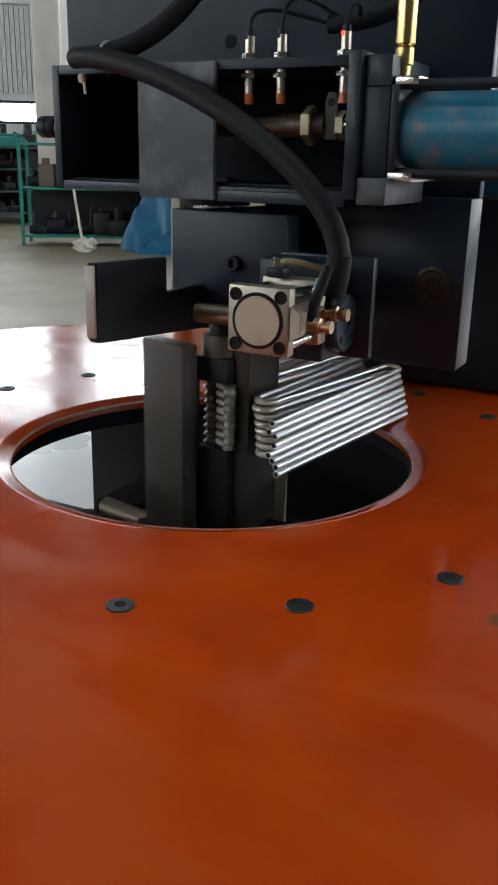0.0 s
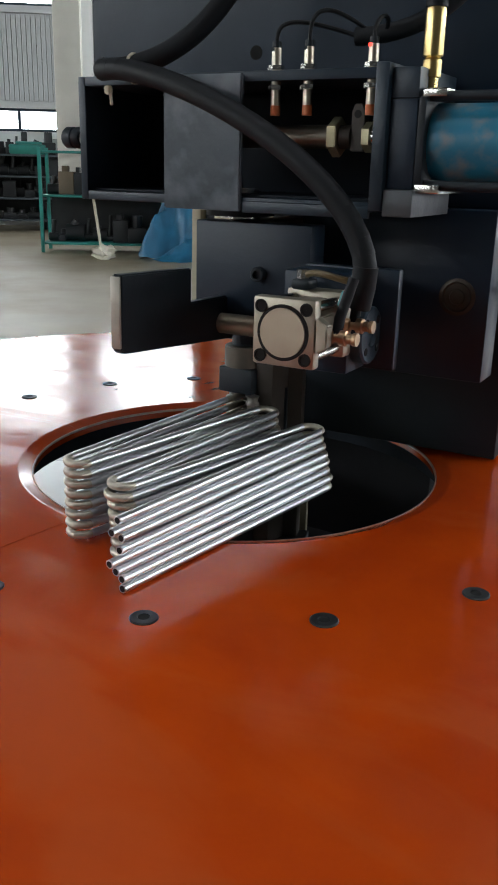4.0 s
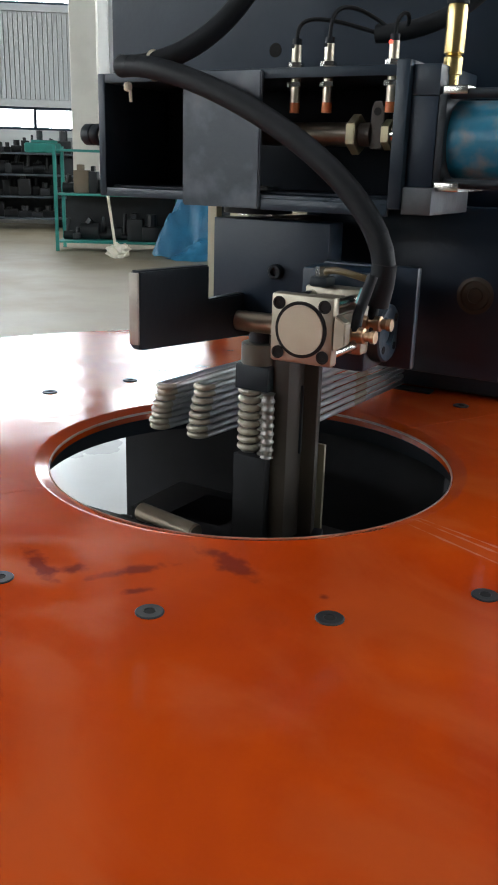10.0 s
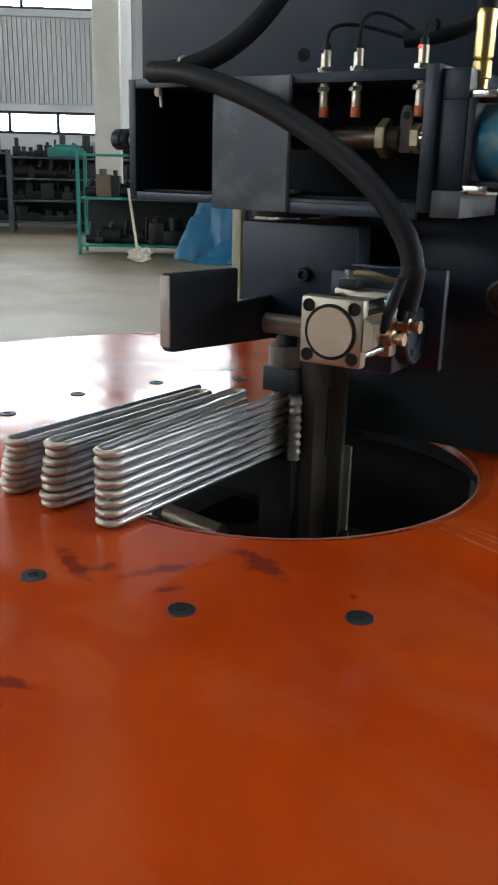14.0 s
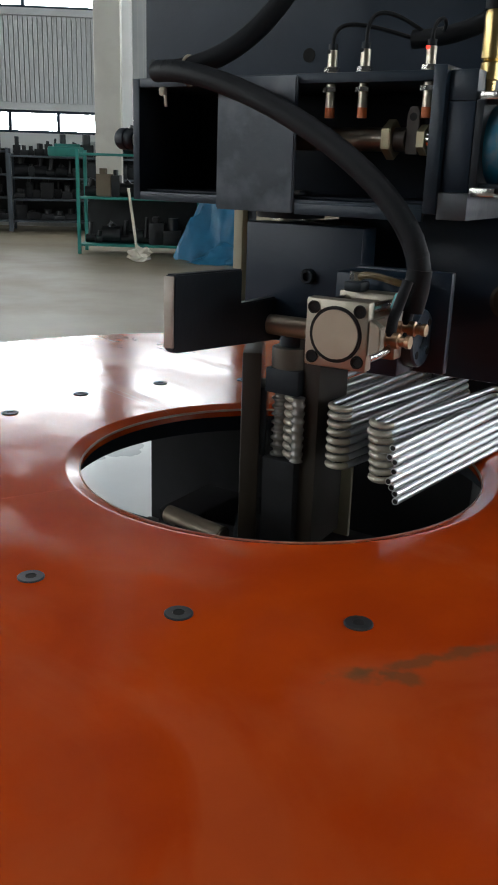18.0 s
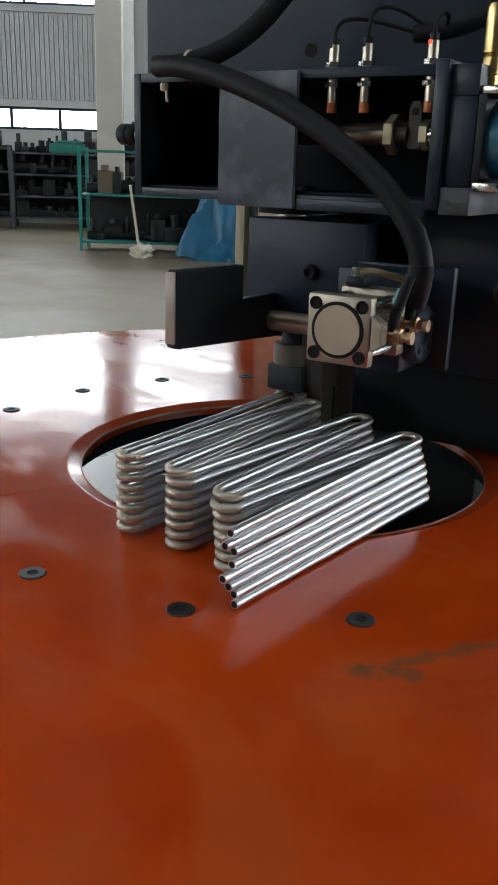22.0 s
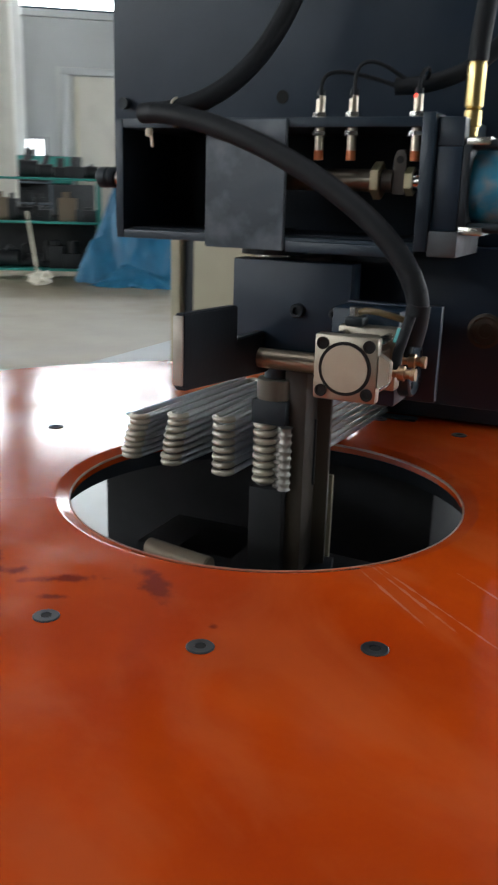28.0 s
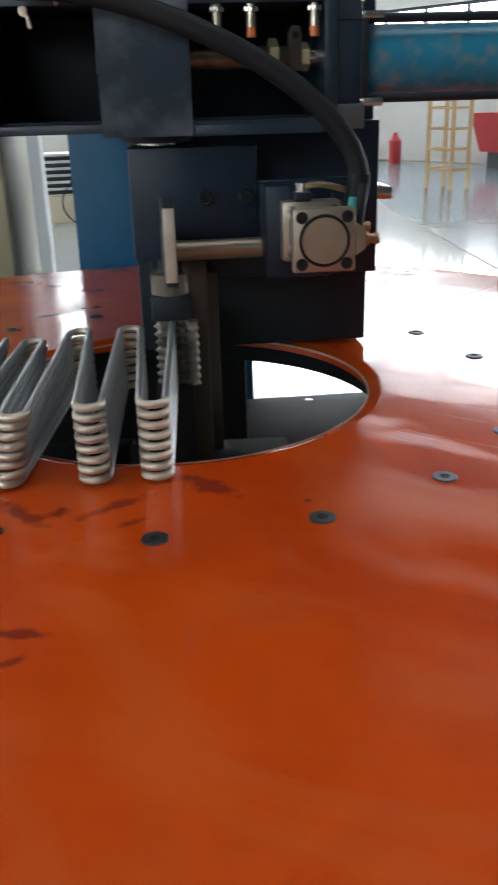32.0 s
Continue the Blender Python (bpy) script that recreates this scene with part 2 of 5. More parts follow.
def box(x0, x1, y0, y1, z0, z1, bevel=0.0, bm=None):
    bm = bm or bmesh.new()
    made = bmesh.ops.create_cube(bm, size=1)["verts"]
    for v in made:
        v.co = ((x0 + x1) / 2 + v.co.x * (x1 - x0), (y0 + y1) / 2 + v.co.y * (y1 - y0), (z0 + z1) / 2 + v.co.z * (z1 - z0))
    if bevel:
        es = {e for v in made for e in v.link_edges}
        bmesh.ops.bevel(bm, geom=list(es), offset=bevel, segments=2, affect="EDGES", profile=0.5)
    return bm


def rod(p, q, r, seg=24, r2=None, bm=None, bevel=0.0):
    bm = bm or bmesh.new()
    p, q = Vector(p), Vector(q)
    m = Matrix.Translation((p + q) / 2) @ (q - p).to_track_quat("Z", "Y").to_matrix().to_4x4()
    made = bmesh.ops.create_cone(bm, cap_ends=True, segments=seg, radius1=r, radius2=r if r2 is None else r2, depth=(q - p).length, matrix=m)["verts"]
    if bevel:
        es = [e for e in {e for v in made for e in v.link_edges} if sum(len(f.verts) > 4 for f in e.link_faces) == 1]
        bmesh.ops.bevel(bm, geom=es, offset=bevel, segments=2, affect="EDGES")
    return bm


def lathe(profile, seg=48, bm=None):
    """A body of revolution about z from (radius, height) pairs, closed on itself."""
    bm = bm or bmesh.new()
    rings = [[bm.verts.new((r * math.cos(a), r * math.sin(a), z)) for a in [2 * math.pi * k / seg for k in range(seg)]] for r, z in profile]
    for i in range(len(rings)):
        a, b = rings[i], rings[(i + 1) % len(rings)]
        for k in range(seg):
            bm.faces.new((a[k], a[(k + 1) % seg], b[(k + 1) % seg], b[k]))
    bmesh.ops.recalc_face_normals(bm, faces=bm.faces)
    return bm


def sector(profile, a0, a1, seg, bm=None):
    """Part of a body of revolution between two angles, with closed ends."""
    bm = bm or bmesh.new()
    rings = []
    for k in range(seg + 1):
        a = a0 + (a1 - a0) * k / seg
        rings.append([bm.verts.new((r * math.cos(a), r * math.sin(a), z)) for r, z in profile])
    n = len(profile)
    for k in range(seg):
        for i in range(n):
            bm.faces.new((rings[k][i], rings[k][(i + 1) % n], rings[k + 1][(i + 1) % n], rings[k + 1][i]))
    bm.faces.new(rings[0])
    bm.faces.new(list(reversed(rings[-1])))
    bmesh.ops.recalc_face_normals(bm, faces=bm.faces)
    return bm


def sweep(points, r, seg=12, bm=None, closed_ends=True):
    """A round bar along a line of points."""
    bm = bm or bmesh.new()
    pts = [Vector(p) for p in points]
    up, rings = None, []
    for i, p in enumerate(pts):
        d = (pts[min(i + 1, len(pts) - 1)] - pts[max(i - 1, 0)]).normalized()
        if up is None:
            up = d.orthogonal().normalized()
        up = (up - d * up.dot(d)).normalized()
        side = d.cross(up)
        rings.append([bm.verts.new(p + (up * math.cos(a) + side * math.sin(a)) * r) for a in [2 * math.pi * k / seg for k in range(seg)]])
    for a, b in zip(rings, rings[1:]):
        for k in range(seg):
            bm.faces.new((a[k], a[(k + 1) % seg], b[(k + 1) % seg], b[k]))
    if closed_ends:
        bm.faces.new(list(reversed(rings[0])))
        bm.faces.new(rings[-1])
    return bm


def outline(points, axis, lo, hi, bevel=0.0, bm=None):
    """A flat plate: an outline of two coordinates, thick along the third axis."""
    bm = bm or bmesh.new()
    def at(p, h):
        return {"x": (h, *p), "y": (p[0], h, p[1]), "z": (*p, h)}[axis]
    a = [bm.verts.new(at(p, lo)) for p in points]
    b = [bm.verts.new(at(p, hi)) for p in points]
    bm.faces.new(a)
    bm.faces.new(list(reversed(b)))
    n = len(points)
    for i in range(n):
        bm.faces.new((a[i], b[i], b[(i + 1) % n], a[(i + 1) % n]))
    bmesh.ops.recalc_face_normals(bm, faces=bm.faces)
    if bevel:
        bmesh.ops.bevel(bm, geom=list(bm.edges), offset=bevel, segments=2, affect="EDGES")
    return bm


def socket_screw(parent, m, r=0.006, mat=None, name="screw"):
    """A cap screw with a hexagon socket; its head looks along local +z."""
    prof = [(r, 0), (r, r * 0.9), (r * 0.85, r * 1.1), (r * 0.55, r * 1.1), (r * 0.52, r * 0.4), (0.0001, r * 0.4), (0.0001, 0)]
    return part(name, lathe(prof, 16), mat or BLACK, parent, m=m)


# ---------------------------------------------------------------- the hall
def build_hall():
    h = hall(0, 0, 0)
    ground = setting("floor", box(HX0 - 0.4, HX1 + 0.4, HY0 - 0.4, HY1 + 0.4, FLOOR - 0.2, FLOOR), CONCRETE, "dusty grey concrete workshop floor with brown stains", "floor", h)
    setting("floor_polished", outline([(-1.0, 1.6), (2.25, 1.6), (2.63, 8.5), (3.18, 13.6), (-1.0, 13.6)], "z", FLOOR, FLOOR + 0.004), POLISHED, "pale polished concrete floor strip", "floor")
    setting("floor_worn", outline([(-3.2, -1.5), (-1.002, -1.5), (-1.002, 13.6), (-3.2, 13.6)], "z", FLOOR, FLOOR + 0.004), WORNFLOOR, "worn pale grey floor paint", "floor")
    setting("floor_painted", outline([(2.02, -3.0), (2.65, 8.55), (3.25, 14.0), (4.5, 15.7), (14.0, 2.2), (14.0, -3.0)], "z", FLOOR, FLOOR + 0.004), EPOXY, "glossy blue-grey painted floor", "floor")
    lo, hi = FLOOR + 4.25, FLOOR + 5.75         # clerestory band
    wlo, whi = FLOOR + 1.76, FLOOR + 2.18      # low window band
    sx, sy0, sy1 = 6.0, -3.6, 0.1                # roof light: out of view, added to light the table from above
    bm = box(HX0 - 0.4, HX1 + 0.4, HY0 - 0.4, sy0, HTOP - 0.5, HTOP - 0.3)
    box(HX0 - 0.4, HX1 + 0.4, sy1, HY1 + 0.4, HTOP - 0.5, HTOP - 0.3, 0, bm)
    box(HX0 - 0.4, -sx, sy0, sy1, HTOP - 0.5, HTOP - 0.3, 0, bm)
    box(sx, HX1 + 0.4, sy0, sy1, HTOP - 0.5, HTOP - 0.3, 0, bm)
    setting("ceiling", bm, ROOFM, "dark workshop roof lining with an opening for the added roof light", "ceiling", h)
    light = tagged(new("window_roof"), "unseen roof light added to brighten the table", "window", kind="structure")
    light.matrix_basis = h
    bm = bmesh.new()
    for k in range(9):
        u = -sx + 2 * sx * k / 8
        box(u - 0.04, u + 0.04, sy0, sy1, HTOP - 0.42, HTOP - 0.36, 0, bm)
    part("window_frame", bm, GREY, light)
    part("sky_pane", box(-sx - 0.2, sx + 0.2, sy0 - 0.2, sy1 + 0.2, HTOP - 0.28, HTOP - 0.26), ROOFGLOW, light, "glowing pane added above the roof opening")
    top = HTOP - 0.5
    for name, vertical, a0, a1, c in (("wall_north", False, HX0, HX1, HY1), ("wall_south", False, HX0, HX1, HY0), ("wall_west", True, HY0, HY1, HX0), ("wall_east", True, HY0, HY1, HX1)):
        def slab(z0, z1, u0, u1, t0=0.0, t1=0.25, bm=None):
            s = 1 if c > 0 else -1
            p, q = sorted((c + s * t0, c + s * t1))
            return box(p, q, u0, u1, z0, z1, 0, bm) if vertical else box(u0, u1, p, q, z0, z1, 0, bm)
        low = name in ("wall_north", "wall_west", "wall_east")
        split = {"wall_north": -0.9, "wall_east": a0}.get(name, a1)    # the low windows end here, and begin again at again_at
        again_at = {"wall_north": 4.45, "wall_east": a0}.get(name, a1)
        # the high windows step up along the north wall
        sills = [(a0, -1.75, FLOOR + 3.97), (-1.75, 3.0, FLOOR + 4.42), (3.0, a1, FLOOR + 4.78)] if name == "wall_north" else [(a0, a1, lo)]
        bm = slab(FLOOR, wlo if low else lo, a0, a1)
        if low:
            if again_at > a0:
                slab(whi, FLOOR + 2.61, a0, again_at, bm=bm)
            for u0, u1, sill in sills:
                slab(FLOOR + 2.61, sill, u0, u1, bm=bm)
        if split < again_at < a1:
            slab(wlo, whi, split, again_at, bm=bm)
        setting("upper_wall", slab(hi - 0.05, top, a0, a1), ROOFM, "dark sheeting above the high windows", "wall", h)
        if name == "wall_south":
            slab(lo, hi - 0.05, a0, a1, bm=bm)
        wall = setting(name, bm, ROOFM if name == "wall_south" else WALLM, "pale workshop wall with window bands", "wall", h)
        # window frames, panes of sky behind them
        bands = ([] if name == "wall_south" else [("window_high", u0, u1, sill, hi - 0.05, 1.6) for u0, u1, sill in sills]) + ([("window_low", a0, split, wlo, whi, 0.9)] if low and split > a0 else []) + ([("window_low", again_at, a1, wlo, FLOOR + 2.61, 0.9)] if again_at < a1 else [])
        for wname, b0, b1, z0, z1, step in bands:
            w = tagged(new(wname), "long steel-framed window band full of bright daylight", "window", kind="structure")
            w.matrix_basis = h
            n = int((b1 - b0) / step)
            bm = bmesh.new()
            for k in range(n + 1):
                u = b0 + (b1 - b0) * k / n
                slab(z0, z1, u - 0.03, u + 0.03, 0.06, 0.12, bm)
            slab(z0, z0 + 0.05, b0, b1, 0.05, 0.13, bm)
            slab(z1 - 0.05, z1, b0, b1, 0.05, 0.13, bm)
            part("window_frame", bm, GREY, w)
            part("sky_pane", slab(z0 - 0.2, z1 + 0.2, b0, b1, 0.30, 0.32), SKYGLOW, w, "white daylight behind the panes")
        if low and split > a0:
            # ribbed sheeting above the low windows
            sheeting = tagged(new("wall_sheeting"), "ribbed galvanised wall sheeting above the low windows", "wall", kind="structure")
            sheeting.matrix_basis = h
            top_z = sills[0][2]
            pitch = 0.09 if name == "wall_north" else 0.18
            n = int((split - a0) / pitch)
            for k in range(n):
                u = a0 + (split - a0) * k / n
                if name == "wall_north" and u > -1.75:
                    break
                part("rib", slab(whi + 0.13, top_z - 0.12, u, u + pitch * 0.80, -0.035, -0.005), SHEET, sheeting)
        for u0, u1, sill in sills if low else ():
            setting("trim", slab(sill - 0.14, sill - 0.02, u0, u1, -0.12, -0.002), SHEET, "pale steel gutter under the high windows", "trim", h)
    # tall sliding door in the north wall, in sheeting of finer ribs
    doorway = tagged(new("door_1"), "tall cream sliding door in a grey steel frame", "door", kind="structure")
    doorway.matrix_basis = h
    for u in (-0.62, 1.46):
        part("door_frame", box(u, u + 0.14, HY1 - 0.10, HY1 - 0.002, FLOOR, FLOOR + 3.30, 0.004), SHEET, doorway)
    part("door_frame", box(-0.62, 1.60, HY1 - 0.10, HY1 - 0.002, FLOOR + 3.302, FLOOR + 3.42, 0.004), SHEET, doorway)
    part("door_leaf", box(-0.30, 1.45, HY1 - 0.05, HY1 - 0.004, FLOOR + 0.02, FLOOR + 3.28, 0.004), COLUMNM, doorway, "cream door leaf")
    part("door_edge", box(-0.36, -0.305, HY1 - 0.07, HY1 - 0.004, FLOOR + 0.02, FLOOR + 3.28, 0.004), PALE, doorway, "bright edge strip of the leaf")
    sheeting = tagged(new("wall_sheeting"), "grey ribbed sheeting round the tall door", "wall", kind="structure")
    sheeting.matrix_basis = h
    for k in range(32):
        u = -1.70 + 0.10 * k
        z = FLOOR + 3.45 if -0.72 < u < 1.62 else FLOOR
        part("rib", box(u, u + 0.088, HY1 - 0.013, HY1 - 0.003, z, FLOOR + 4.26, 0), SHEET, sheeting)
    setting("pilaster", box(-1.76, -1.30, HY1 - 0.30, HY1 - 0.13, FLOOR, HTOP - 0.52, 0.01), WHITEPIER, "white-painted wall pier", "wall", h)
    setting("wall_panel", box(-1.745, -1.702, HY1 - 0.06, HY1 - 0.003, FLOOR, FLOOR + 4.26), SHEET, "grey corner post of the sheeting", "wall", h)


def column(x, y, w=0.42, d=0.42, m=None):
    ob = thing("column", "cream-painted square workshop column", "column", "columns of the hall", pose(x, y, FLOOR, 0, 0, TURN))
    part("shaft", box(-w / 2, w / 2, -d / 2, d / 2, 0, HTOP - 0.52 - FLOOR, 0.015), COLUMNM, ob)
    part("plinth", box(-w / 2 - 0.03, w / 2 + 0.03, -d / 2 - 0.03, d / 2 + 0.03, 0, 0.12, 0.01), COLUMNM, ob)
    return ob


# ---------------------------------------------------------------- turntable
HOLE, RING, EDGE = 0.252, 0.425, 0.885


def orange_paint():
    m = material("glossy orange enamel", (0.52, 0.062, 0.005), 0.12, 0, 0.22, 6, 0.0007, 5.5, (0.32, 0.026, 0.003), 0.8, 2.6, coat=0.0, rough_vary=0.09)
    nt = m.node_tree
    b = nt.nodes["Principled BSDF"]
    b.inputs["Specular IOR Level"].default_value = 0.36
    base = b.inputs["Base Color"].links[0].from_socket
    co = nt.nodes["Texture Coordinate"]

    def mottle(base, scale, detail, lo, hi, amount, colour, stretch=(1, 1, 1), warp=0.0):
        mp = nt.nodes.new("ShaderNodeMapping")
        mp.inputs["Scale"].default_value = stretch
        nt.links.new(co.outputs["Object"], mp.inputs["Vector"])
        n = nt.nodes.new("ShaderNodeTexNoise")
        n.inputs["Scale"].default_value, n.inputs["Detail"].default_value, n.inputs["Distortion"].default_value = scale, detail, warp
        nt.links.new(mp.outputs[0], n.inputs["Vector"])
        mr = nt.nodes.new("ShaderNodeMapRange")
        mr.inputs[1].default_value, mr.inputs[2].default_value, mr.inputs[3].default_value, mr.inputs[4].default_value = lo, hi, 0.0, amount
        nt.links.new(n.outputs["Fac"], mr.inputs[0])
        mx = nt.nodes.new("ShaderNodeMix")
        mx.data_type = "RGBA"
        nt.links.new(mr.outputs[0], mx.inputs[0])
        nt.links.new(base, mx.inputs[6])
        mx.inputs[7].default_value = (*colour, 1)
        return mx.outputs[2], mr.outputs[0]

    base, _ = mottle(base, 6.0, 5, 0.40, 0.72, 0.5, (0.34, 0.028, 0.004), (1, 1, 1), 0.8)      # darker red-brown blotches
    base, sheen = mottle(base, 3.4, 7, 0.47, 0.60, 0.24, (0.56, 0.125, 0.03), (1, 1.7, 1), 1.4)   # glossy sheen patches, painted as paler colour
    # the paler patches are rougher too, and the enamel has fine orange peel
    was = b.inputs["Roughness"].links[0].from_socket
    add = nt.nodes.new("ShaderNodeMath")
    add.operation = "ADD"
    nt.links.new(was, add.inputs[0])
    half = nt.nodes.new("ShaderNodeMath")
    half.operation = "MULTIPLY"
    half.inputs[1].default_value = 0.45
    nt.links.new(sheen, half.inputs[0])
    nt.links.new(half.outputs[0], add.inputs[1])
    nt.links.new(add.outputs[0], b.inputs["Roughness"])
    broad = b.inputs["Normal"].links[0].from_node
    peel = nt.nodes.new("ShaderNodeTexNoise")
    peel.inputs["Scale"].default_value, peel.inputs["Detail"].default_value = 38, 3
    nt.links.new(co.outputs["Object"], peel.inputs["Vector"])
    fine = nt.nodes.new("ShaderNodeBump")
    fine.inputs["Strength"].default_value, fine.inputs["Distance"].default_value = 1.0, 0.00016
    nt.links.new(peel.outputs["Fac"], fine.inputs["Height"])
    nt.links.new(broad.outputs["Normal"], fine.inputs["Normal"])
    nt.links.new(fine.outputs["Normal"], b.inputs["Normal"])
    ns = nt.nodes.new("ShaderNodeTexNoise")
    ns.inputs["Scale"].default_value, ns.inputs["Detail"].default_value = 60, 5
    nt.links.new(co.outputs["Object"], ns.inputs["Vector"])
    # blotches of dried primer and scuffs: centre, turn, half length, half width
    for (x, y, a, l, w, colour, amount) in STAINS:
        mp = nt.nodes.new("ShaderNodeMapping")
        mp.vector_type = "TEXTURE"
        mp.inputs["Location"].default_value = (x, y, 0)
        mp.inputs["Rotation"].default_value = (0, 0, radians(a))
        mp.inputs["Scale"].default_value = (l, w, 1)
        nt.links.new(co.outputs["Object"], mp.inputs["Vector"])
        ln = nt.nodes.new("ShaderNodeVectorMath")
        ln.operation = "LENGTH"
        nt.links.new(mp.outputs[0], ln.inputs[0])
        ad = nt.nodes.new("ShaderNodeMath")
        ad.operation = "MULTIPLY_ADD"
        nt.links.new(ns.outputs["Fac"], ad.inputs[0])
        ad.inputs[1].default_value = 2.2
        nt.links.new(ln.outputs["Value"], ad.inputs[2])
        mr = nt.nodes.new("ShaderNodeMapRange")
        mr.inputs[1].default_value, mr.inputs[2].default_value, mr.inputs[3].default_value, mr.inputs[4].default_value = 1.5, 2.1, amount, 0.0
        nt.links.new(ad.outputs[0], mr.inputs[0])
        mx = nt.nodes.new("ShaderNodeMix")
        mx.data_type = "RGBA"
        nt.links.new(mr.outputs[0], mx.inputs[0])
        nt.links.new(base, mx.inputs[6])
        mx.inputs[7].default_value = (*colour, 1)
        base = mx.outputs[2]
    nt.links.new(base, b.inputs["Base Color"])
    return m


DRIED, SCUFF, SCRATCH = (0.16, 0.018, 0.012), (0.14, 0.07, 0.03), (0.62, 0.40, 0.30)


BORE = material("dark bore", (0.004, 0.004, 0.004), 0.9)
LIPM = material("bare worn lip", (0.50, 0.36, 0.26), 0.4, 0.4, 0.2, 30, 0.0002, 120, (0.45, 0.10, 0.03), 0.7, 18)
BOLT = material("blackened screw steel", (0.025, 0.027, 0.03), 0.45, 0.4, 0.2, 80)

STAINS = [(x, y, a, l, w, DRIED, 0.8) for x, y, a, l, w in (
    (-0.241, 0.217, -179, 0.048, 0.016), (-0.201, 0.293, -105, 0.044, 0.010), (-0.140, 0.359, 172, 0.044, 0.011), (-0.169, 0.338, -89, 0.016, 0.012),
    (-0.235, 0.314, -112, 0.018, 0.007), (-0.338, 0.191, -170, 0.008, 0.006), (-0.286, 0.486, -148, 0.034, 0.007), (-0.312, 0.508, -112, 0.013, 0.006), (-0.145, 0.471, -161, 0.045, 0.006))]
STAINS += [(x, y, a, l, w, SCUFF, 0.65) for x, y, a, l, w in (
    (0.423, -0.266, 48, 0.024, 0.012), (0.444, -0.237, 42, 0.024, 0.011), (0.440, -0.198, 75, 0.085, 0.009))]
STAINS += [(x, y, a, l, w, SCRATCH, 0.22) for x, y, a, l, w in (
    (-0.333, -0.009, 1, 0.075, 0.0022), (-0.336, 0.009, -1, 0.070, 0.002), (-0.378, -0.129, 9, 0.042, 0.002), (-0.486, -0.124, 29, 0.046, 0.002),
    (-0.365, -0.021, 4, 0.11, 0.002), (-0.372, -0.087, 3, 0.06, 0.002), (-0.362, -0.140, 4, 0.034, 0.002), (-0.124, -0.654, -98, 0.12, 0.002))]


def build_turntable():
    ob = thing("turntable", "round orange-painted steel turntable with a hole in its middle", "machine table")
    paint = orange_paint()
    seam = radians(-98)
    prof = [(HOLE + 0.0012, -0.016), (HOLE + 0.0012, -0.0054), (HOLE + 0.0150, -0.0009), (HOLE + 0.0175, -0.0002), (HOLE + 0.0190, 0.0), (HOLE + 0.020, 0.0), (EDGE - 0.006, 0.0), (EDGE - 0.004, 0.0), (EDGE, -0.004), (EDGE, -0.016)]
    for k in range(2):
        g = 0.0009
        part("table_half", sector(prof, seam + k * math.pi + g, seam + (k + 1) * math.pi - g, 110), paint, ob, "orange enamelled half plate, scuffed and stained")
    part("hole_lip", lathe([(HOLE - 0.0006, -0.0074), (HOLE - 0.0006, -0.0052), (HOLE + 0.0001, -0.0045), (HOLE + 0.0010, -0.0043), (HOLE + 0.0010, -0.0074)], 128), LIPM, ob, "lip of the hole worn to bare metal")
    part("carrier_ring", lathe([(HOLE + 0.02, -0.045), (HOLE + 0.02, -0.0165), (HOLE + 0.12, -0.0165), (HOLE + 0.12, -0.045)], 96), NEARBLACK, ob, "dark steel carrier ring beneath the plates")
    screw = None
    for k in range(18):
        a = radians(-50 + 20 * k)
        m = pose(RING * math.cos(a), RING * math.sin(a), 0.0006, 0, 0, math.degrees(a))
        if screw is None:
            r = 0.0122
            screw = part("countersunk_screw", lathe([(r, -0.004), (r, 0.0002), (r * 0.93, 0.0009), (0.0052, 0.0009), (0.005, -0.0002), (0.0002, -0.0002), (0.0002, -0.004)], 24), BOLT, ob, "dark countersunk socket screw", m)
        else:
            again(screw, ob, m)
    socket = None
    for k in range(18):
        a = radians(-50 + 20 * k)
        m = pose(RING * math.cos(a), RING * math.sin(a), 0.0007, 0, 0, 30 * k)
        socket = part("screw_socket", rod((0, 0, -0.0006), (0, 0, 0.0002), 0.0052, 6), BORE, ob, m=m) if socket is None else again(socket, ob, m)
    return ob


# ---------------------------------------------------------------- tubes
XF, YD, RHO, LEG, TR = 0.0047, 0.0084, 0.0122, 0.2703, 0.0041
FEED = LEG + math.pi * RHO       # one stroke of the carriage: a leg and the arc of a bend
FEED_TURN = -3.15                # the tubes run slightly askew to the face plate
LEVELS = [0.0080 + 0.0105 * i for i in range(8)]


def coil_line(z, rng, last):
    """The bent tube as it lies at the start: from the last bend at the die to the free end."""
    pts, x, y, way = [(XF, 0.0, 0.0)], XF, 0.0, -90.0
    v = (z - LEVELS[0]) / (LEVELS[-1] - LEVELS[0])       # the upper tubes are bent a little further
    turns = (172.6 + 3.0 * v, -176.8 - 1.5 * v, 175.8 + 1.2 * v, -176.8 - 1.5 * v)
    for i, turn in enumerate(turns):
        for k in range(12):
            half = turn / 24
            chord = 2 * RHO * abs(math.sin(radians(half)))
            x, y = x + chord * math.cos(radians(way + half)), y + chord * math.sin(radians(way + half))
            way += 2 * half
            pts.append((x, y, i + 0.3 * k / 12))
        run = LEG + (0.0584 + last if i == 3 else rng.uniform(-0.002, 0.002))
        x, y = x + run * math.cos(radians(way)), y + run * math.sin(radians(way))
        pts.append((x, y, i + 1.0))
    # the older loops have sagged onto each other
    drop = 0.0037 * v + 0.0009 + rng.uniform(-0.0002, 0.0002)
    return [(x, y, z - drop * u) for x, y, u in pts]


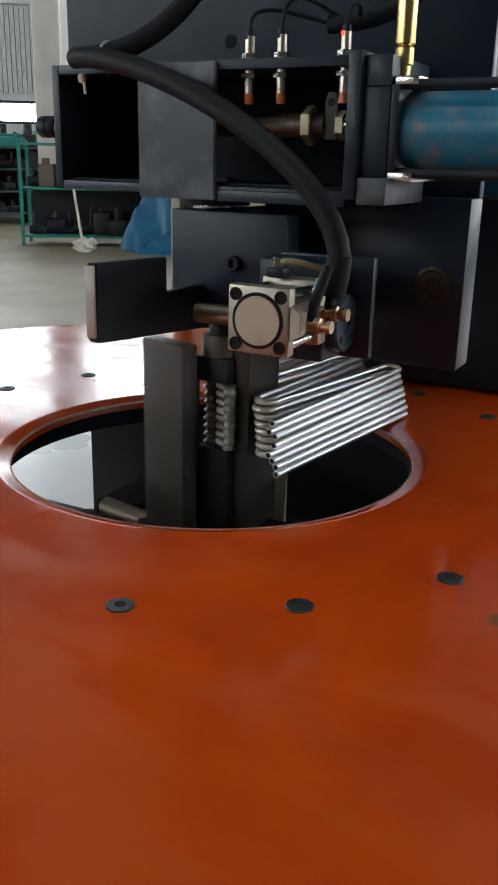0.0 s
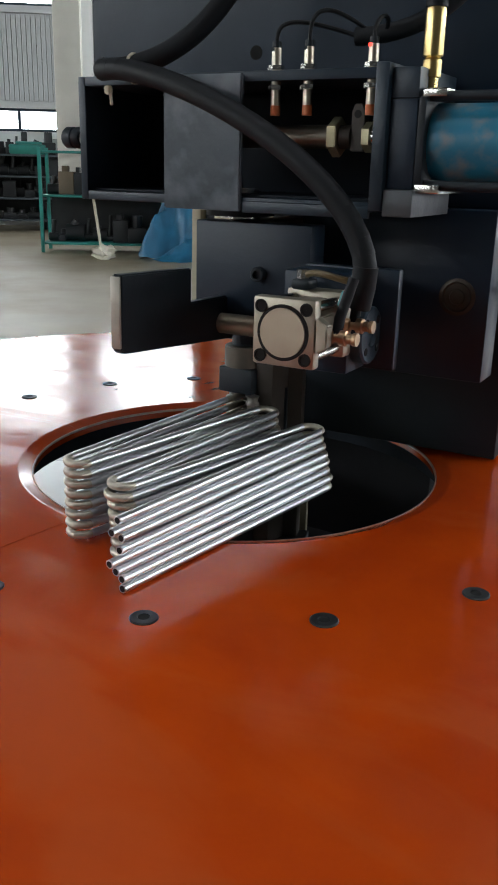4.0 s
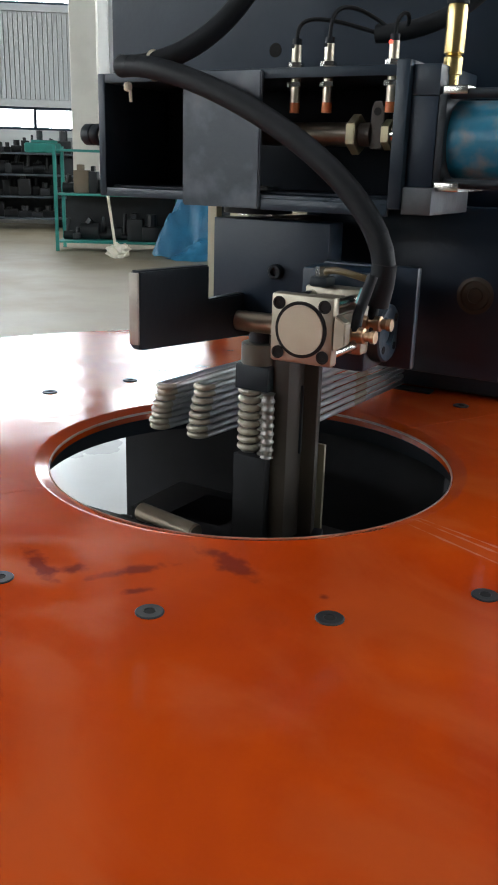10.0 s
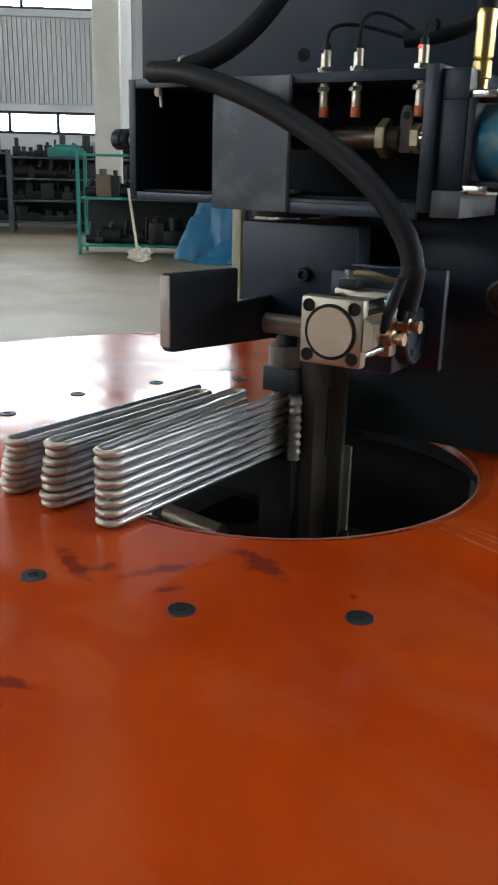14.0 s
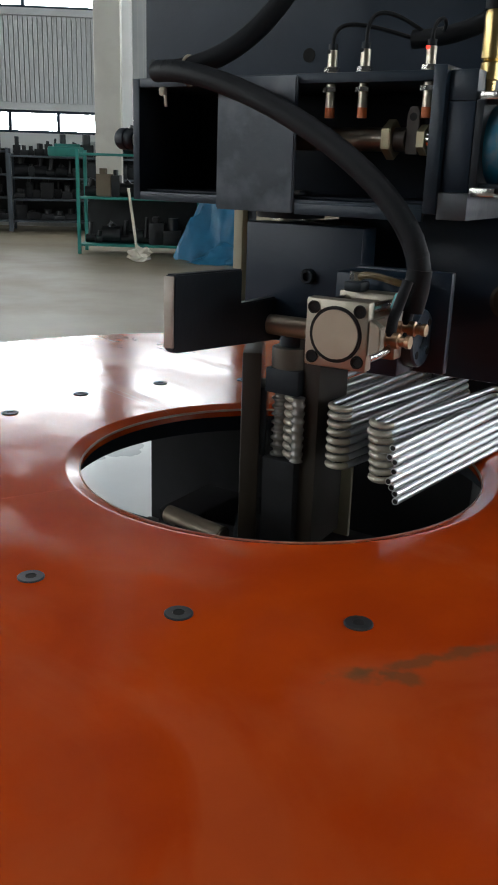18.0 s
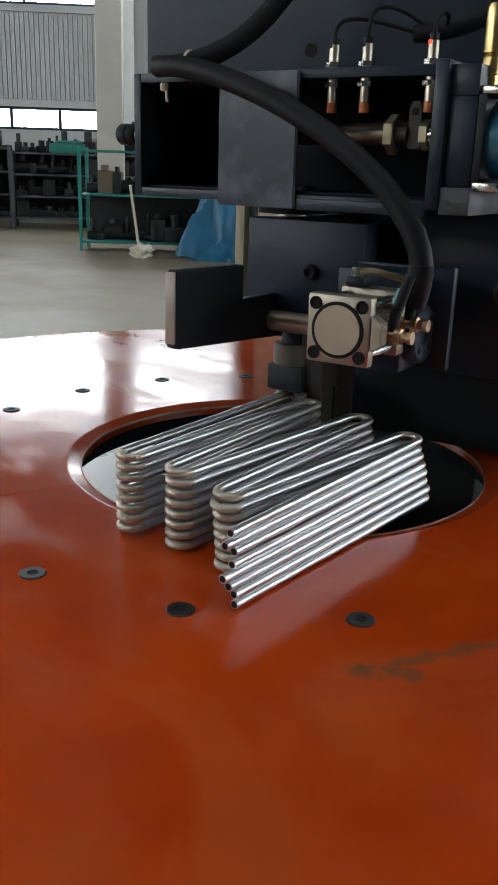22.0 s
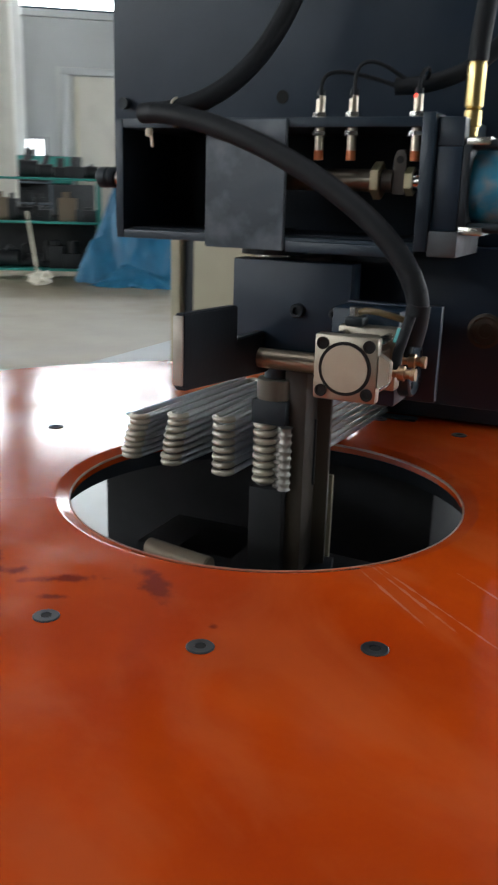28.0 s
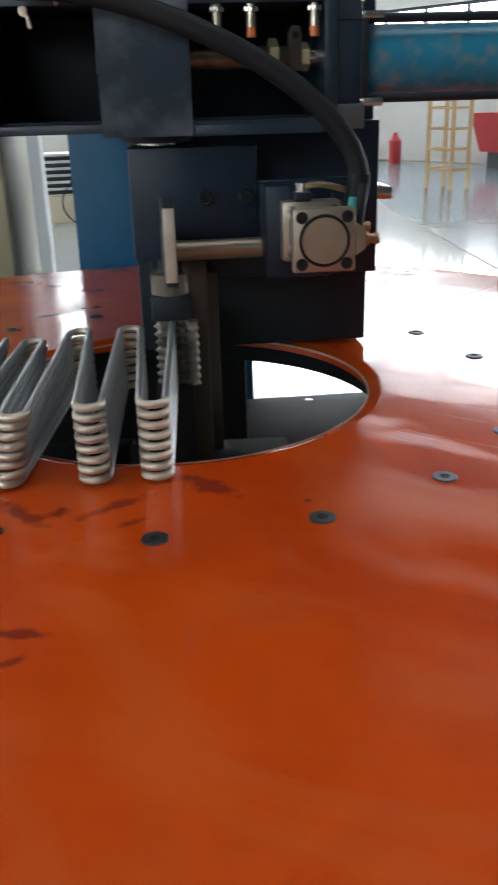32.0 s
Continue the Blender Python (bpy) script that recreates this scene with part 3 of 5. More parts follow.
def hollow(ob_bm, tip, d, r):
    """The open bore at a tube's free end."""
    rod(Vector(tip) - Vector(d) * 0.0001, Vector(tip) + Vector(d) * 0.0004, r, 12, bm=ob_bm)





SLICES = {}


def build_tubes():
    """The stack of eight tubes. Returns the rigid pieces with their place along the tube, nearest the free end first."""
    ob = thing("tube_stack", "stack of eight bright aluminium tubes bent into a serpentine", "metal tubing", m=pose(0, YD, 0, 0, 0, FEED_TURN))
    pieces = []
    # what is bent already
    rng = random.Random(4)
    lead = None
    for i, z in enumerate(LEVELS):
        line = coil_line(z, rng, rng.uniform(-0.010, 0.012))
        bm = sweep(line, TR, 12)
        n_side = len(bm.faces)
        hollow(bm, line[-1], (Vector(line[-1]) - Vector(line[-2])).normalized(), TR * 0.72)
        bm.faces.ensure_lookup_table()
        for k, f in enumerate(bm.faces):
            f.material_index = 2 if k >= n_side else 1 if k < n_side - 2 and (k // 12) % 13 < 12 else 0
        o = part("serpentine", bm, [TUBE, BEND, BORE], ob if lead is None else lead, "bright bent aluminium tube with an open end")
        lead = lead or o
    pieces.append((lead, -1.0))
    # straight runs and the bends still to be made, in slices
    s, n_slice = 0.0, 10
    for run in range(3):
        lead = None
        for z in LEVELS:
            o = part("straight_run", sweep([(0, 0, z), (0, LEG, z)], TR, 12), TUBE, ob if lead is None else lead, "bright straight aluminium tube")
            lead = lead or o
        pieces.append((lead, s))
        s += LEG
        step = math.pi * RHO / n_slice
        for k in range(n_slice):
            lead_slice = None
            for z in LEVELS:
                if SLICES.get(z) is None:
                    o = part("bend_slice", sweep([(0, -0.0008, z), (0, step / 2, z), (0, step + 0.0008, z)], TR, 12), BEND, lead_slice or ob)
                    SLICES[z] = o
                else:
                    o = again(SLICES[z], lead_slice or ob)
                lead_slice = lead_slice or o
            o = lead_slice
            pieces.append((o, s))
            s += step
    lead = None
    for z in LEVELS:
        o = part("straight_run", sweep([(0, 0, z), (0, 1.5, z)], TR, 12), TUBE, ob if lead is None else lead, "bright straight aluminium tube coming in")
        lead = lead or o
    pieces.append((lead, s))
    return pieces


PLUG = material("dull bronze plug", (0.040, 0.031, 0.020), 0.5, 0.4, 0.2, 60)


# ---------------------------------------------------------------- fixed head of the machine
def build_head():
    ob = thing("tube_bending_machine", "dark grey tube-bending machine head with a hydraulic rack drive", "machine")
    yp, yu = 0.067, 0.100              # faces of the apron and of the plate above it
    part("back_plate", box(-0.292, 0.284, yu, yu + 0.017, 0.314, 1.10, 0.0015), GREY, ob, "dark grey steel face plate")
    part("lower_plate", box(0.03, 0.284, yp, yu + 0.017, 0.122, 0.3138, 0.0015), GREY, ob, "dark grey steel apron below the box")
    # open box that holds the rack
    x0, x1, y0, y1, z0, z1, w = -0.184, 0.19, -0.064, yp, 0.312, 0.448, 0.010
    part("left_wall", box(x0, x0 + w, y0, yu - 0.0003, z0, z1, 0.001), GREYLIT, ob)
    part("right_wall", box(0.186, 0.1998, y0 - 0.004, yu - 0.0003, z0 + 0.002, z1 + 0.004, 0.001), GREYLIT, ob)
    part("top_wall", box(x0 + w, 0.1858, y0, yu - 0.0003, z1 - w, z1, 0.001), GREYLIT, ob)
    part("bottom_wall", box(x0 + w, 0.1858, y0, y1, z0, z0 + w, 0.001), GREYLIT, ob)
    # Panels added in near-black so the depth of the box stays dark.
    part("inner_back", box(x0 + w + 0.001, 0.185, y1 - 0.006, y1 - 0.0005, z0 + w + 0.001, z1 - w - 0.001, 0.0005), NEARBLACK, ob, "added near-black panel that darkens the box inside")
    part("inner_floor", box(x0 + w + 0.001, 0.185, y0 + 0.012, y1 - 0.007, z0 + w + 0.0003, z0 + w + 0.003, 0.0005), NEARBLACK, ob)
    part("end_flange", box(0.200, 0.228, y0 + 0.004, y1 - 0.01, 0.3352, 0.4198, 0.0015), GREY, ob, "thick dark end flange")
    part("flange_foot", box(0.2003, 0.231, y0 - 0.002, y1 - 0.01, 0.309, 0.335, 0.001), WORN, ob, "flange foot worn bare")
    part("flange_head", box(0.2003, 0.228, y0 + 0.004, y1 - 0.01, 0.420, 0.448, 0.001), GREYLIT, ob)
    part("gear_cover", outline([(-0.060, 0.307), (0.039, 0.307), (0.039, 0.446), (-0.060, 0.446)], "y", y0 - 0.0065, y0 - 0.0005, 0.0015), COVER, ob, "grey cover plate, scratched bare in places")
    part("box_floor_lip", box(0.04, 0.1858, y0 - 0.003, y0 + 0.004, z0 - 0.006, z0 + 0.006, 0.001), GREYLIT, ob)
    # hydraulic cylinder
    zc, yc = 0.381, -0.014
    part("hydraulic_barrel", rod((0.232, yc, zc), (0.75, yc, zc), 0.037, 40, bevel=0.002), BLUE, ob, "blue hydraulic cylinder barrel, paint chipped")
    part("gland_plate", box(0.228, 0.236, yc - 0.045, yc + 0.045, zc - 0.040, zc + 0.040, 0.001), BLACK, ob)
    part("gland_tab", box(0.229, 0.254, yc - 0.042, yc + 0.040, zc + 0.0402, zc + 0.048, 0.001), STEEL, ob, "bright steel edge of the gland")
    part("gland_tab", box(0.229, 0.254, yc - 0.044, yc + 0.040, zc - 0.049, zc - 0.0402, 0.001), STEEL, ob, "bright steel edge of the gland")
    part("tie_rod", rod((0.236, yc - 0.033, zc + 0.041), (0.75, yc - 0.033, zc + 0.041), 0.005, 12), BLACK, ob)
    part("tie_rod", rod((0.236, yc - 0.033, zc - 0.041), (0.75, yc - 0.033, zc - 0.041), 0.005, 12), BLACK, ob)
    # pressure fitting
    xf, yf = 0.228, -0.028
    part("pipe_fitting", lathe([(0.0002, 0.428), (0.007, 0.428), (0.007, 0.440), (0.0092, 0.441), (0.0092, 0.456), (0.007, 0.458), (0.0098, 0.460), (0.0098, 0.498), (0.0088, 0.503), (0.0002, 0.503)], 6 * 4), BRASS, ob, "yellow zinc-plated hydraulic fitting", pose(xf, yf, 0))
    # sensors
    for k, (x, lamp) in enumerate(((0.070, False), (0.107, False), (0.1765, True))):
        y = -0.053
        body = part("proximity_sensor", rod((x, y, 0.415), (x, y, 0.470), 0.0051, 20), SENSOR, ob, "nickelled proximity sensor")
        part("sensor_nut", rod((x, y, 0.449), (x, y, 0.4535), 0.0084, 6), STEEL, body)
        part("sensor_nut", rod((x, y, 0.430), (x, y, 0.4345), 0.0084, 6), STEEL, body)
        part("sensor_face", rod((x, y, 0.405), (x, y, 0.4148), 0.0052, 16), ORANGECAP, body)
        part("sensor_cap", rod((x, y, 0.4702), (x, y, 0.476), 0.0046, 16), BLACK, body)
        part("signal_lamp", rod((x - 0.002, y - 0.0040, 0.4685), (x - 0.002, y - 0.0058, 0.4685), 0.0020, 10), REDGLOW if lamp else BLACK, body, "small signal lamp")
        part("sensor_cable", sweep(bez(Vector((x, y, 0.475)), Vector((x - 0.002, y, 0.500 + 0.012 * (k == 1))), Vector((x + 0.012, y + 0.02, 0.502 + 0.012 * (k == 1))), Vector((0.143 + 0.014 * k, y + 0.042, 0.483 + 0.002 * k)), 14), 0.0021, 8), RUBBER, body)
    # plugs and holes in the face plate
    for x, z, mat in ((0.152, 0.219, POSTM), (0.248, 0.218, PLUG), (0.062, 0.220, BLACK)):
        p = part("plate_plug", lathe([(0.021, 0.0), (0.021, 0.002), (0.017, 0.003), (0.015, 0.0008), (0.009, 0.0008), (0.008, 0.003), (0.0002, 0.003), (0.0002, 0.0)], 32), mat, ob, "round steel plug in the face plate", pose(x, yp - 0.0002, z, 90))
    part("bolt_hole", rod((-0.039, yu - 0.0008, 0.487), (-0.039, yu + 0.01, 0.487), 0.0083, 20), BORE, ob)
    part("edge_bolt", rod((-0.272, 0.090, 0.482), (-0.272, yu - 0.0002, 0.482), 0.0075, 12), BLACK, ob)
    part("end_knob", lathe([(0.0002, 0), (0.0105, 0), (0.0125, 0.003), (0.0125, 0.007), (0.0112, 0.008), (0.0112, 0.011), (0.0125, 0.012), (0.0125, 0.022), (0.0105, 0.025), (0.0002, 0.025)], 24), BLACK, ob, "black grooved knob on the box end", pose(-0.1942, -0.046, 0.382, 0, -90))
    part("knob_collar", rod((-0.1842, -0.046, 0.381), (-0.194, -0.046, 0.381), 0.0080, 16), STEEL, ob)
    # the body behind the face plate
    part("overarm", box(-0.20, 0.24, 0.118, 1.10, 0.335, 1.10, 0.004), GREY, ob, "dark overarm that carries the head")
    part("body_column", box(-0.185, 0.22, 1.0, 1.45, FLOOR, 1.10, 0.004), BLUE2, ob, "blue-painted machine column")
    part("spindle", rod((0.0, 0.0, 0.296), (0.0, 0.0, 0.330), 0.024, 32), STEEL, ob, "spindle below the gear box")
    part("bottom_bearing", rod((0.0, 0.0, 0.299), (0.0, 0.0, 0.312), 0.040, 32), BLACK, ob)
    return ob


def build_rack_drive():
    """The rack and piston rod that slide sideways in the box and turn the arm."""
    ob = thing("rack_rod", "greased steel rack and piston rod in the machine head", "machine part")
    zc, yc = 0.385, -0.002
    yr = yc - 0.03
    part("rack_bar", rod((-0.062, yr, zc), (0.128, yr, zc), 0.012, 28, bevel=0.001), RACKM, ob, "greased round rack")
    part("locknut", rod((0.128, yr, zc), (0.138, yr, zc), 0.020, 6, bevel=0.001), LOCKNUT, ob, "pale yellow locknut")
    part("coupling", rod((0.138, yr, zc), (0.151, yr, zc), 0.012, 24), POSTM, ob)
    flag = outline([(0.151, zc - 0.014), (0.165, zc - 0.014), (0.165, zc + 0.024), (0.162, zc + 0.032), (0.154, zc + 0.032), (0.151, zc + 0.024)], "y", yr - 0.007, yr + 0.007, 0.0008)
    plate = part("sensor_flag", flag, POSTM, ob, "steel flag that passes beneath the sensors")
    part("flag_hole", rod((0.158, yr - 0.0074, zc + 0.022), (0.158, yr - 0.006, zc + 0.022), 0.004, 14), BORE, plate)
    part("jam_nut", rod((0.165, yr, zc), (0.173, yr, zc), 0.015, 6), LOCKNUT, ob)
    part("piston_rod", rod((0.173, yr, zc), (0.44, yr, zc), 0.0105, 28), CHROME, ob, "chromed piston rod")
    return ob


# ---------------------------------------------------------------- bending arm (turns about the die)
PIVOT = (0.0, -0.052, 0.180)


def build_arm():
    arm = thing("rotary_bender", "dark steel bending arm with post, air cylinder and clamp lever", "machine arm")
    part("post", box(0.020, 0.050, 0.0, 0.083, -0.115, 0.296, 0.002), POSTM, arm, "ground steel post, stained brown")
    for y in (0.018, 0.064):
        for z in (0.283, 0.197):
            socket_screw(arm, pose(0.0478, y, z, 0, 90), 0.0062)
    part("post_back", box(-0.018, 0.0195, 0.003, 0.081, 0.150, 0.294, 0.002), BLACK, arm, "black steel block behind the post")
    part("top_plate", box(-0.036, 0.112, -0.040, -0.003, 0.168, 0.294, 0.002), GREY, arm, "dark grey steel plate")
    for x in (0.050, 0.098):
        socket_screw(arm, pose(x, -0.0398, 0.238, 90), 0.0085)
    part("crank_housing", box(0.113, 0.188, -0.104, -0.0525, 0.152, 0.254, 0.003), GREY, arm, "black steel crank housing")
    part("mounting_flange", box(0.1125, 0.2195, -0.052, -0.040, 0.150, 0.256, 0.0015), GREY, arm, "black flange plate with worn edges")
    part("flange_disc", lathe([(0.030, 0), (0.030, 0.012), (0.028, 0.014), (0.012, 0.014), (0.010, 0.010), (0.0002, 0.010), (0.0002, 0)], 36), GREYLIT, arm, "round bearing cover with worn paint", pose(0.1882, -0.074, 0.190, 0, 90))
    for x in (0.128, 0.210):
        for z in (0.165, 0.240):
            socket_screw(arm, pose(x, -0.0405, z, -90), 0.006)
    for k in range(4):
        a = 0.8 + k * math.pi / 2
        part("disc_bore", rod((0.2019, -0.074 + 0.021 * math.cos(a), 0.190 + 0.021 * math.sin(a)), (0.2026, -0.074 + 0.021 * math.cos(a), 0.190 + 0.021 * math.sin(a)), 0.0042, 14), BORE, arm)
    part("hose_boot", sweep([(0.206, -0.126, 0.226), (0.210, -0.127, 0.245), (0.212, -0.128, 0.266)], 0.0122, 18), RUBBER, arm, "black rubber boot on the hose")
    # air cylinder
    cx, cz, yf, yb = 0.1605, 0.2065, -0.196, -0.106
    octagon = [(cx + 0.0255 * a, cz + 0.0255 * c) for a, c in ((-1, -0.5), (-0.5, -1), (0.5, -1), (1, -0.5), (1, 0.5), (0.5, 1), (-0.5, 1), (-1, 0.5))]
    body = part("air_cylinder", outline(octagon, "y", yf + 0.012, yb, 0.001), ALU, arm, "square aluminium air cylinder")
    for sx in (-1, 1):
        for sz in (-1, 1):
            part("tie_bar", rod((cx + sx * 0.0235, yf + 0.02, cz + sz * 0.0235), (cx + sx * 0.0235, yb - 0.018, cz + sz * 0.0235), 0.0048, 14), STEEL, body, "bright tie bar")
    part("port_boss", outline([(cx + 0.0328, cz - 0.017), (cx + 0.044, cz - 0.010), (cx + 0.044, cz + 0.010), (cx + 0.0328, cz + 0.017)], "y", yf + 0.001, yf + 0.0135, 0.001), ALU, body, "chamfered port boss")
    for y0, y1 in ((yf, yf + 0.014), (yb - 0.02, yb)):
        part("end_cap", box(cx - 0.0325, cx + 0.0325, y0, y1, cz - 0.0325, cz + 0.0325, 0.003), ALU, body)
    part("cap_disc", lathe([(0.0232, -0.001), (0.0232, 0.0016), (0.0228, 0.0016), (0.0002, 0.0016), (0.0002, -0.001)], 40), SHAFT, body, "turned aluminium disc", pose(cx, yf - 0.0004, cz, 90))
    part("cap_groove", lathe([(0.0266, -0.0004), (0.0266, 0.0008), (0.0234, 0.0008), (0.0234, -0.0004)], 40), BORE, body, m=pose(cx, yf - 0.0002, cz, 90))
    for sx in (-1, 1):
        for sz in (-1, 1):
            part("cap_screw", lathe([(0.0062, -0.001), (0.0062, 0.0008), (0.0045, 0.0008), (0.0042, -0.0002), (0.0002, -0.0002), (0.0002, -0.001)], 16), BORE, body, m=pose(cx + sx * 0.0235, yf - 0.0006, cz + sz * 0.0235, 90))
    for k, (y, z) in enumerate(((-0.168, cz - 0.004), (-0.128, cz + 0.002))):
        part("air_fitting", lathe([(0.0002, 0), (0.0065, 0), (0.0065, 0.006), (0.0045, 0.007), (0.0045, 0.012), (0.0075, 0.013), (0.0075, 0.019), (0.005, 0.020), (0.005, 0.025), (0.0062, 0.026), (0.0062, 0.030), (0.0002, 0.030)], 18), COPPER, body, "brass flow-control fitting", pose(cx + 0.0335, y, z, 0, 90))
        part("fitting_elbow", sweep([(cx + 0.042, y + 0.002, z + 0.002), (cx + 0.043, y + 0.004, z + 0.018), (cx + 0.046, y + 0.010, z + 0.034), (cx + 0.050, y + 0.016, z + 0.054)], 0.0052, 12), RUBBER, body)
    part("air_line", sweep([(cx + 0.038, -0.150, cz + 0.022), (cx + 0.041, -0.146, cz + 0.036)], 0.0048, 10), TEAL, body, "short teal air line")
    part("air_line", sweep(bez(Vector((cx - 0.012, -0.128, cz + 0.044)), Vector((cx + 0.0, -0.140, cz + 0.056)), Vector((cx + 0.02, -0.140, cz + 0.048)), Vector((cx + 0.044, -0.118, cz + 0.040)), 14), 0.0034, 10), OLIVE, body, "olive curved air line")
    part("valve_block", box(cx - 0.022, cx - 0.002, -0.140, -0.118, cz + 0.0328, cz + 0.043, 0.003), BLACK, body)
    part("valve_nut", rod((cx - 0.012, -0.129, cz + 0.043), (cx - 0.012, -0.129, cz + 0.052), 0.0075, 6), STEEL, body)
    prof = [(0.0002, LEVELS[0] - 0.006)]
    for z in LEVELS:
        prof += [(0.0085, z - 0.0045), (0.0068, z - 0.002), (0.0068, z + 0.002), (0.0085, z + 0.0045)]
    prof.append((0.0002, LEVELS[-1] + 0.006))
    part("wiper_roll", lathe(prof, 20), ROLLM, arm, "grooved steel wiper roll", pose(0.0285, -0.0105, 0))
    # pivot shaft and lever
    part("pivot_shaft", rod((0.006, PIVOT[1], PIVOT[2]), (0.1155, PIVOT[1], PIVOT[2]), 0.0118, 28, bevel=0.0015), SHAFT, arm, "oiled steel pivot shaft")
    part("shaft_nose", rod((0.1155, PIVOT[1], PIVOT[2]), (0.128, PIVOT[1], PIVOT[2]), 0.007, 20), SHAFT, arm)
    lever = part("clamp_lever", outline([(0.028, -0.022), (0.028, 0.030), (-0.064, 0.031), (-0.064, 0.068), (-0.188, 0.072), (-0.190, -0.002), (-0.184, -0.006)], "x", -0.004, 0.0075, 0.0015), BLACK, arm, "black steel clamp lever with a bright front edge", pose(0, PIVOT[1], PIVOT[2]))
    # Ground edge; its colour is lightened for light from the front left.
    part("lever_edge", box(-0.0037, 0.0072, -0.1912, -0.1885, 0.0, 0.070, 0.0006), LITEDGE, lever, "ground edge with front light in its colour")
    return arm, lever


# ---------------------------------------------------------------- die and lower arm
def build_die():
    ob = thing("bending_die", "grooved steel bending die on a column in the hole", "machine tool", m=pose(0, YD, 0, 0, 0, FEED_TURN))
    for x in (XF - RHO, XF + RHO):
        prof = [(0.0002, 0.001), (RHO - 0.001, 0.001), (RHO - 0.001, LEVELS[0] - 0.0047)]
        for z in LEVELS:
            for k in range(0, 7):
                a = math.pi * k / 6
                prof.append((RHO - 0.0010 - 0.0038 * math.sin(a), z - 0.0045 * math.cos(a)))
        prof += [(RHO - 0.001, LEVELS[-1] + 0.0047), (RHO - 0.001, 0.0862), (0.0002, 0.0862)]
        part("grooved_roll", lathe(prof, 32), ROLLM, ob, "grooved bright steel roll", pose(x, 0, 0))
    part("die_cap", box(XF - 0.024, XF + 0.024, -0.020, 0.020, 0.0864, 0.118, 0.002), BLACK, ob)
    part("cap_collar", rod((XF, 0, 0.1182), (XF, 0, 0.144), 0.0238, 36, bevel=0.001), COLLARM, ob, "oily pale steel collar")
    part("hanger", rod((XF, 0, 0.145), (XF, 0, 0.300), 0.015, 24), BLACK, ob)
    part("column", box(XF - 0.024, XF + 0.024, -0.020, 0.020, -0.13, 0.0008, 0.002), OILY, ob)
    part("column_foot", box(-0.16, 0.16, -0.09, 0.12, -0.20, -0.13, 0.004), OILY, ob)
    return ob


def build_lower_arm():
    ob = thing("counter_bender", "brown steel counter post that swings round the die", "machine arm")
    part("post", box(-0.052, -0.028, 0.0, 0.078, -0.115, 0.135, 0.002), POSTM, ob, "ground steel post, stained brown")
    part("foot", box(-0.058, 0.0, -0.01, 0.09, -0.128, -0.115, 0.002), BLACK, ob)
    part("shoe", box(-0.028, -0.020, 0.004, 0.060, 0.0, 0.09, 0.001), BLACK, ob)
    return ob


def build_base():
    ob = thing("drive_unit", "dark machine bed and drives below the turntable", "machine")
    part("motor_block", box(0.15, 0.75, 0.40, 0.80, FLOOR, -0.30, 0.01), NEARBLACK, ob, "greasy black drive block")
    for x, y in ((0.19, 0.62), (0.25, 0.56), (0.30, 0.66)):
        part("block_fitting", lathe([(0.0002, 0), (0.020, 0), (0.020, 0.012), (0.013, 0.016), (0.013, 0.032), (0.008, 0.036), (0.0002, 0.036)], 16), STEEL, ob, "bright fitting on the drive block", pose(x, y, -0.3002))
    part("bed", box(-0.52, 0.14, 0.40, 0.93, FLOOR, -0.06, 0.006), OILY, ob, "black machine bed")
    part("side_bed", box(-0.62, -0.26, -0.20, 0.30, FLOOR, -0.29, 0.006), OILY, ob)
    part("low_bed", box(0.14, 0.62, 0.30, 0.62, FLOOR, -0.25, 0.006), OILY, ob)
    part("pedestal", box(-0.20, 0.20, -0.16, 0.40, FLOOR, -0.34, 0.006), OILY, ob)
    part("drum", lathe([(0.09, -0.34), (0.15, -0.34), (0.15, -0.20), (0.09, -0.20)], 40), OILY, ob)
    part("drive_block", box(-0.22, -0.06, 0.03, 0.16, -0.30, -0.13, 0.006), OILY, ob)
    part("gear_motor", rod((-0.30, 0.10, -0.24), (-0.12, 0.10, -0.24), 0.05, 24), OILY, ob)
    part("guide_rod", rod((-0.185, 0.010, -0.125), (-0.075, -0.012, -0.125), 0.013, 20, bevel=0.002), SHAFT, ob, "bright guide rod")
    part("guide_bracket", box(-0.20, -0.05, -0.03, 0.03, -0.34, -0.140, 0.003), OILY, ob)
    part("tie_bar", box(0.036, 0.058, 0.098, 0.104, -0.34, -0.004, 0.001), CREAM, ob, "cream-painted tie bar")
    return ob


# ---------------------------------------------------------------- hoses
def bez(p0, p1, p2, p3, n):
    out = []
    for k in range(n + 1):
        u = k / n
        out.append(p0 * (1 - u) ** 3 + p1 * 3 * u * (1 - u) ** 2 + p2 * 3 * u * u * (1 - u) + p3 * u ** 3)
    return out


TIE = Vector((-0.130, -0.085, 0.452))
HOSE_N, HOSE_LEN, HOSE_R = 26, 0.435, 0.0112


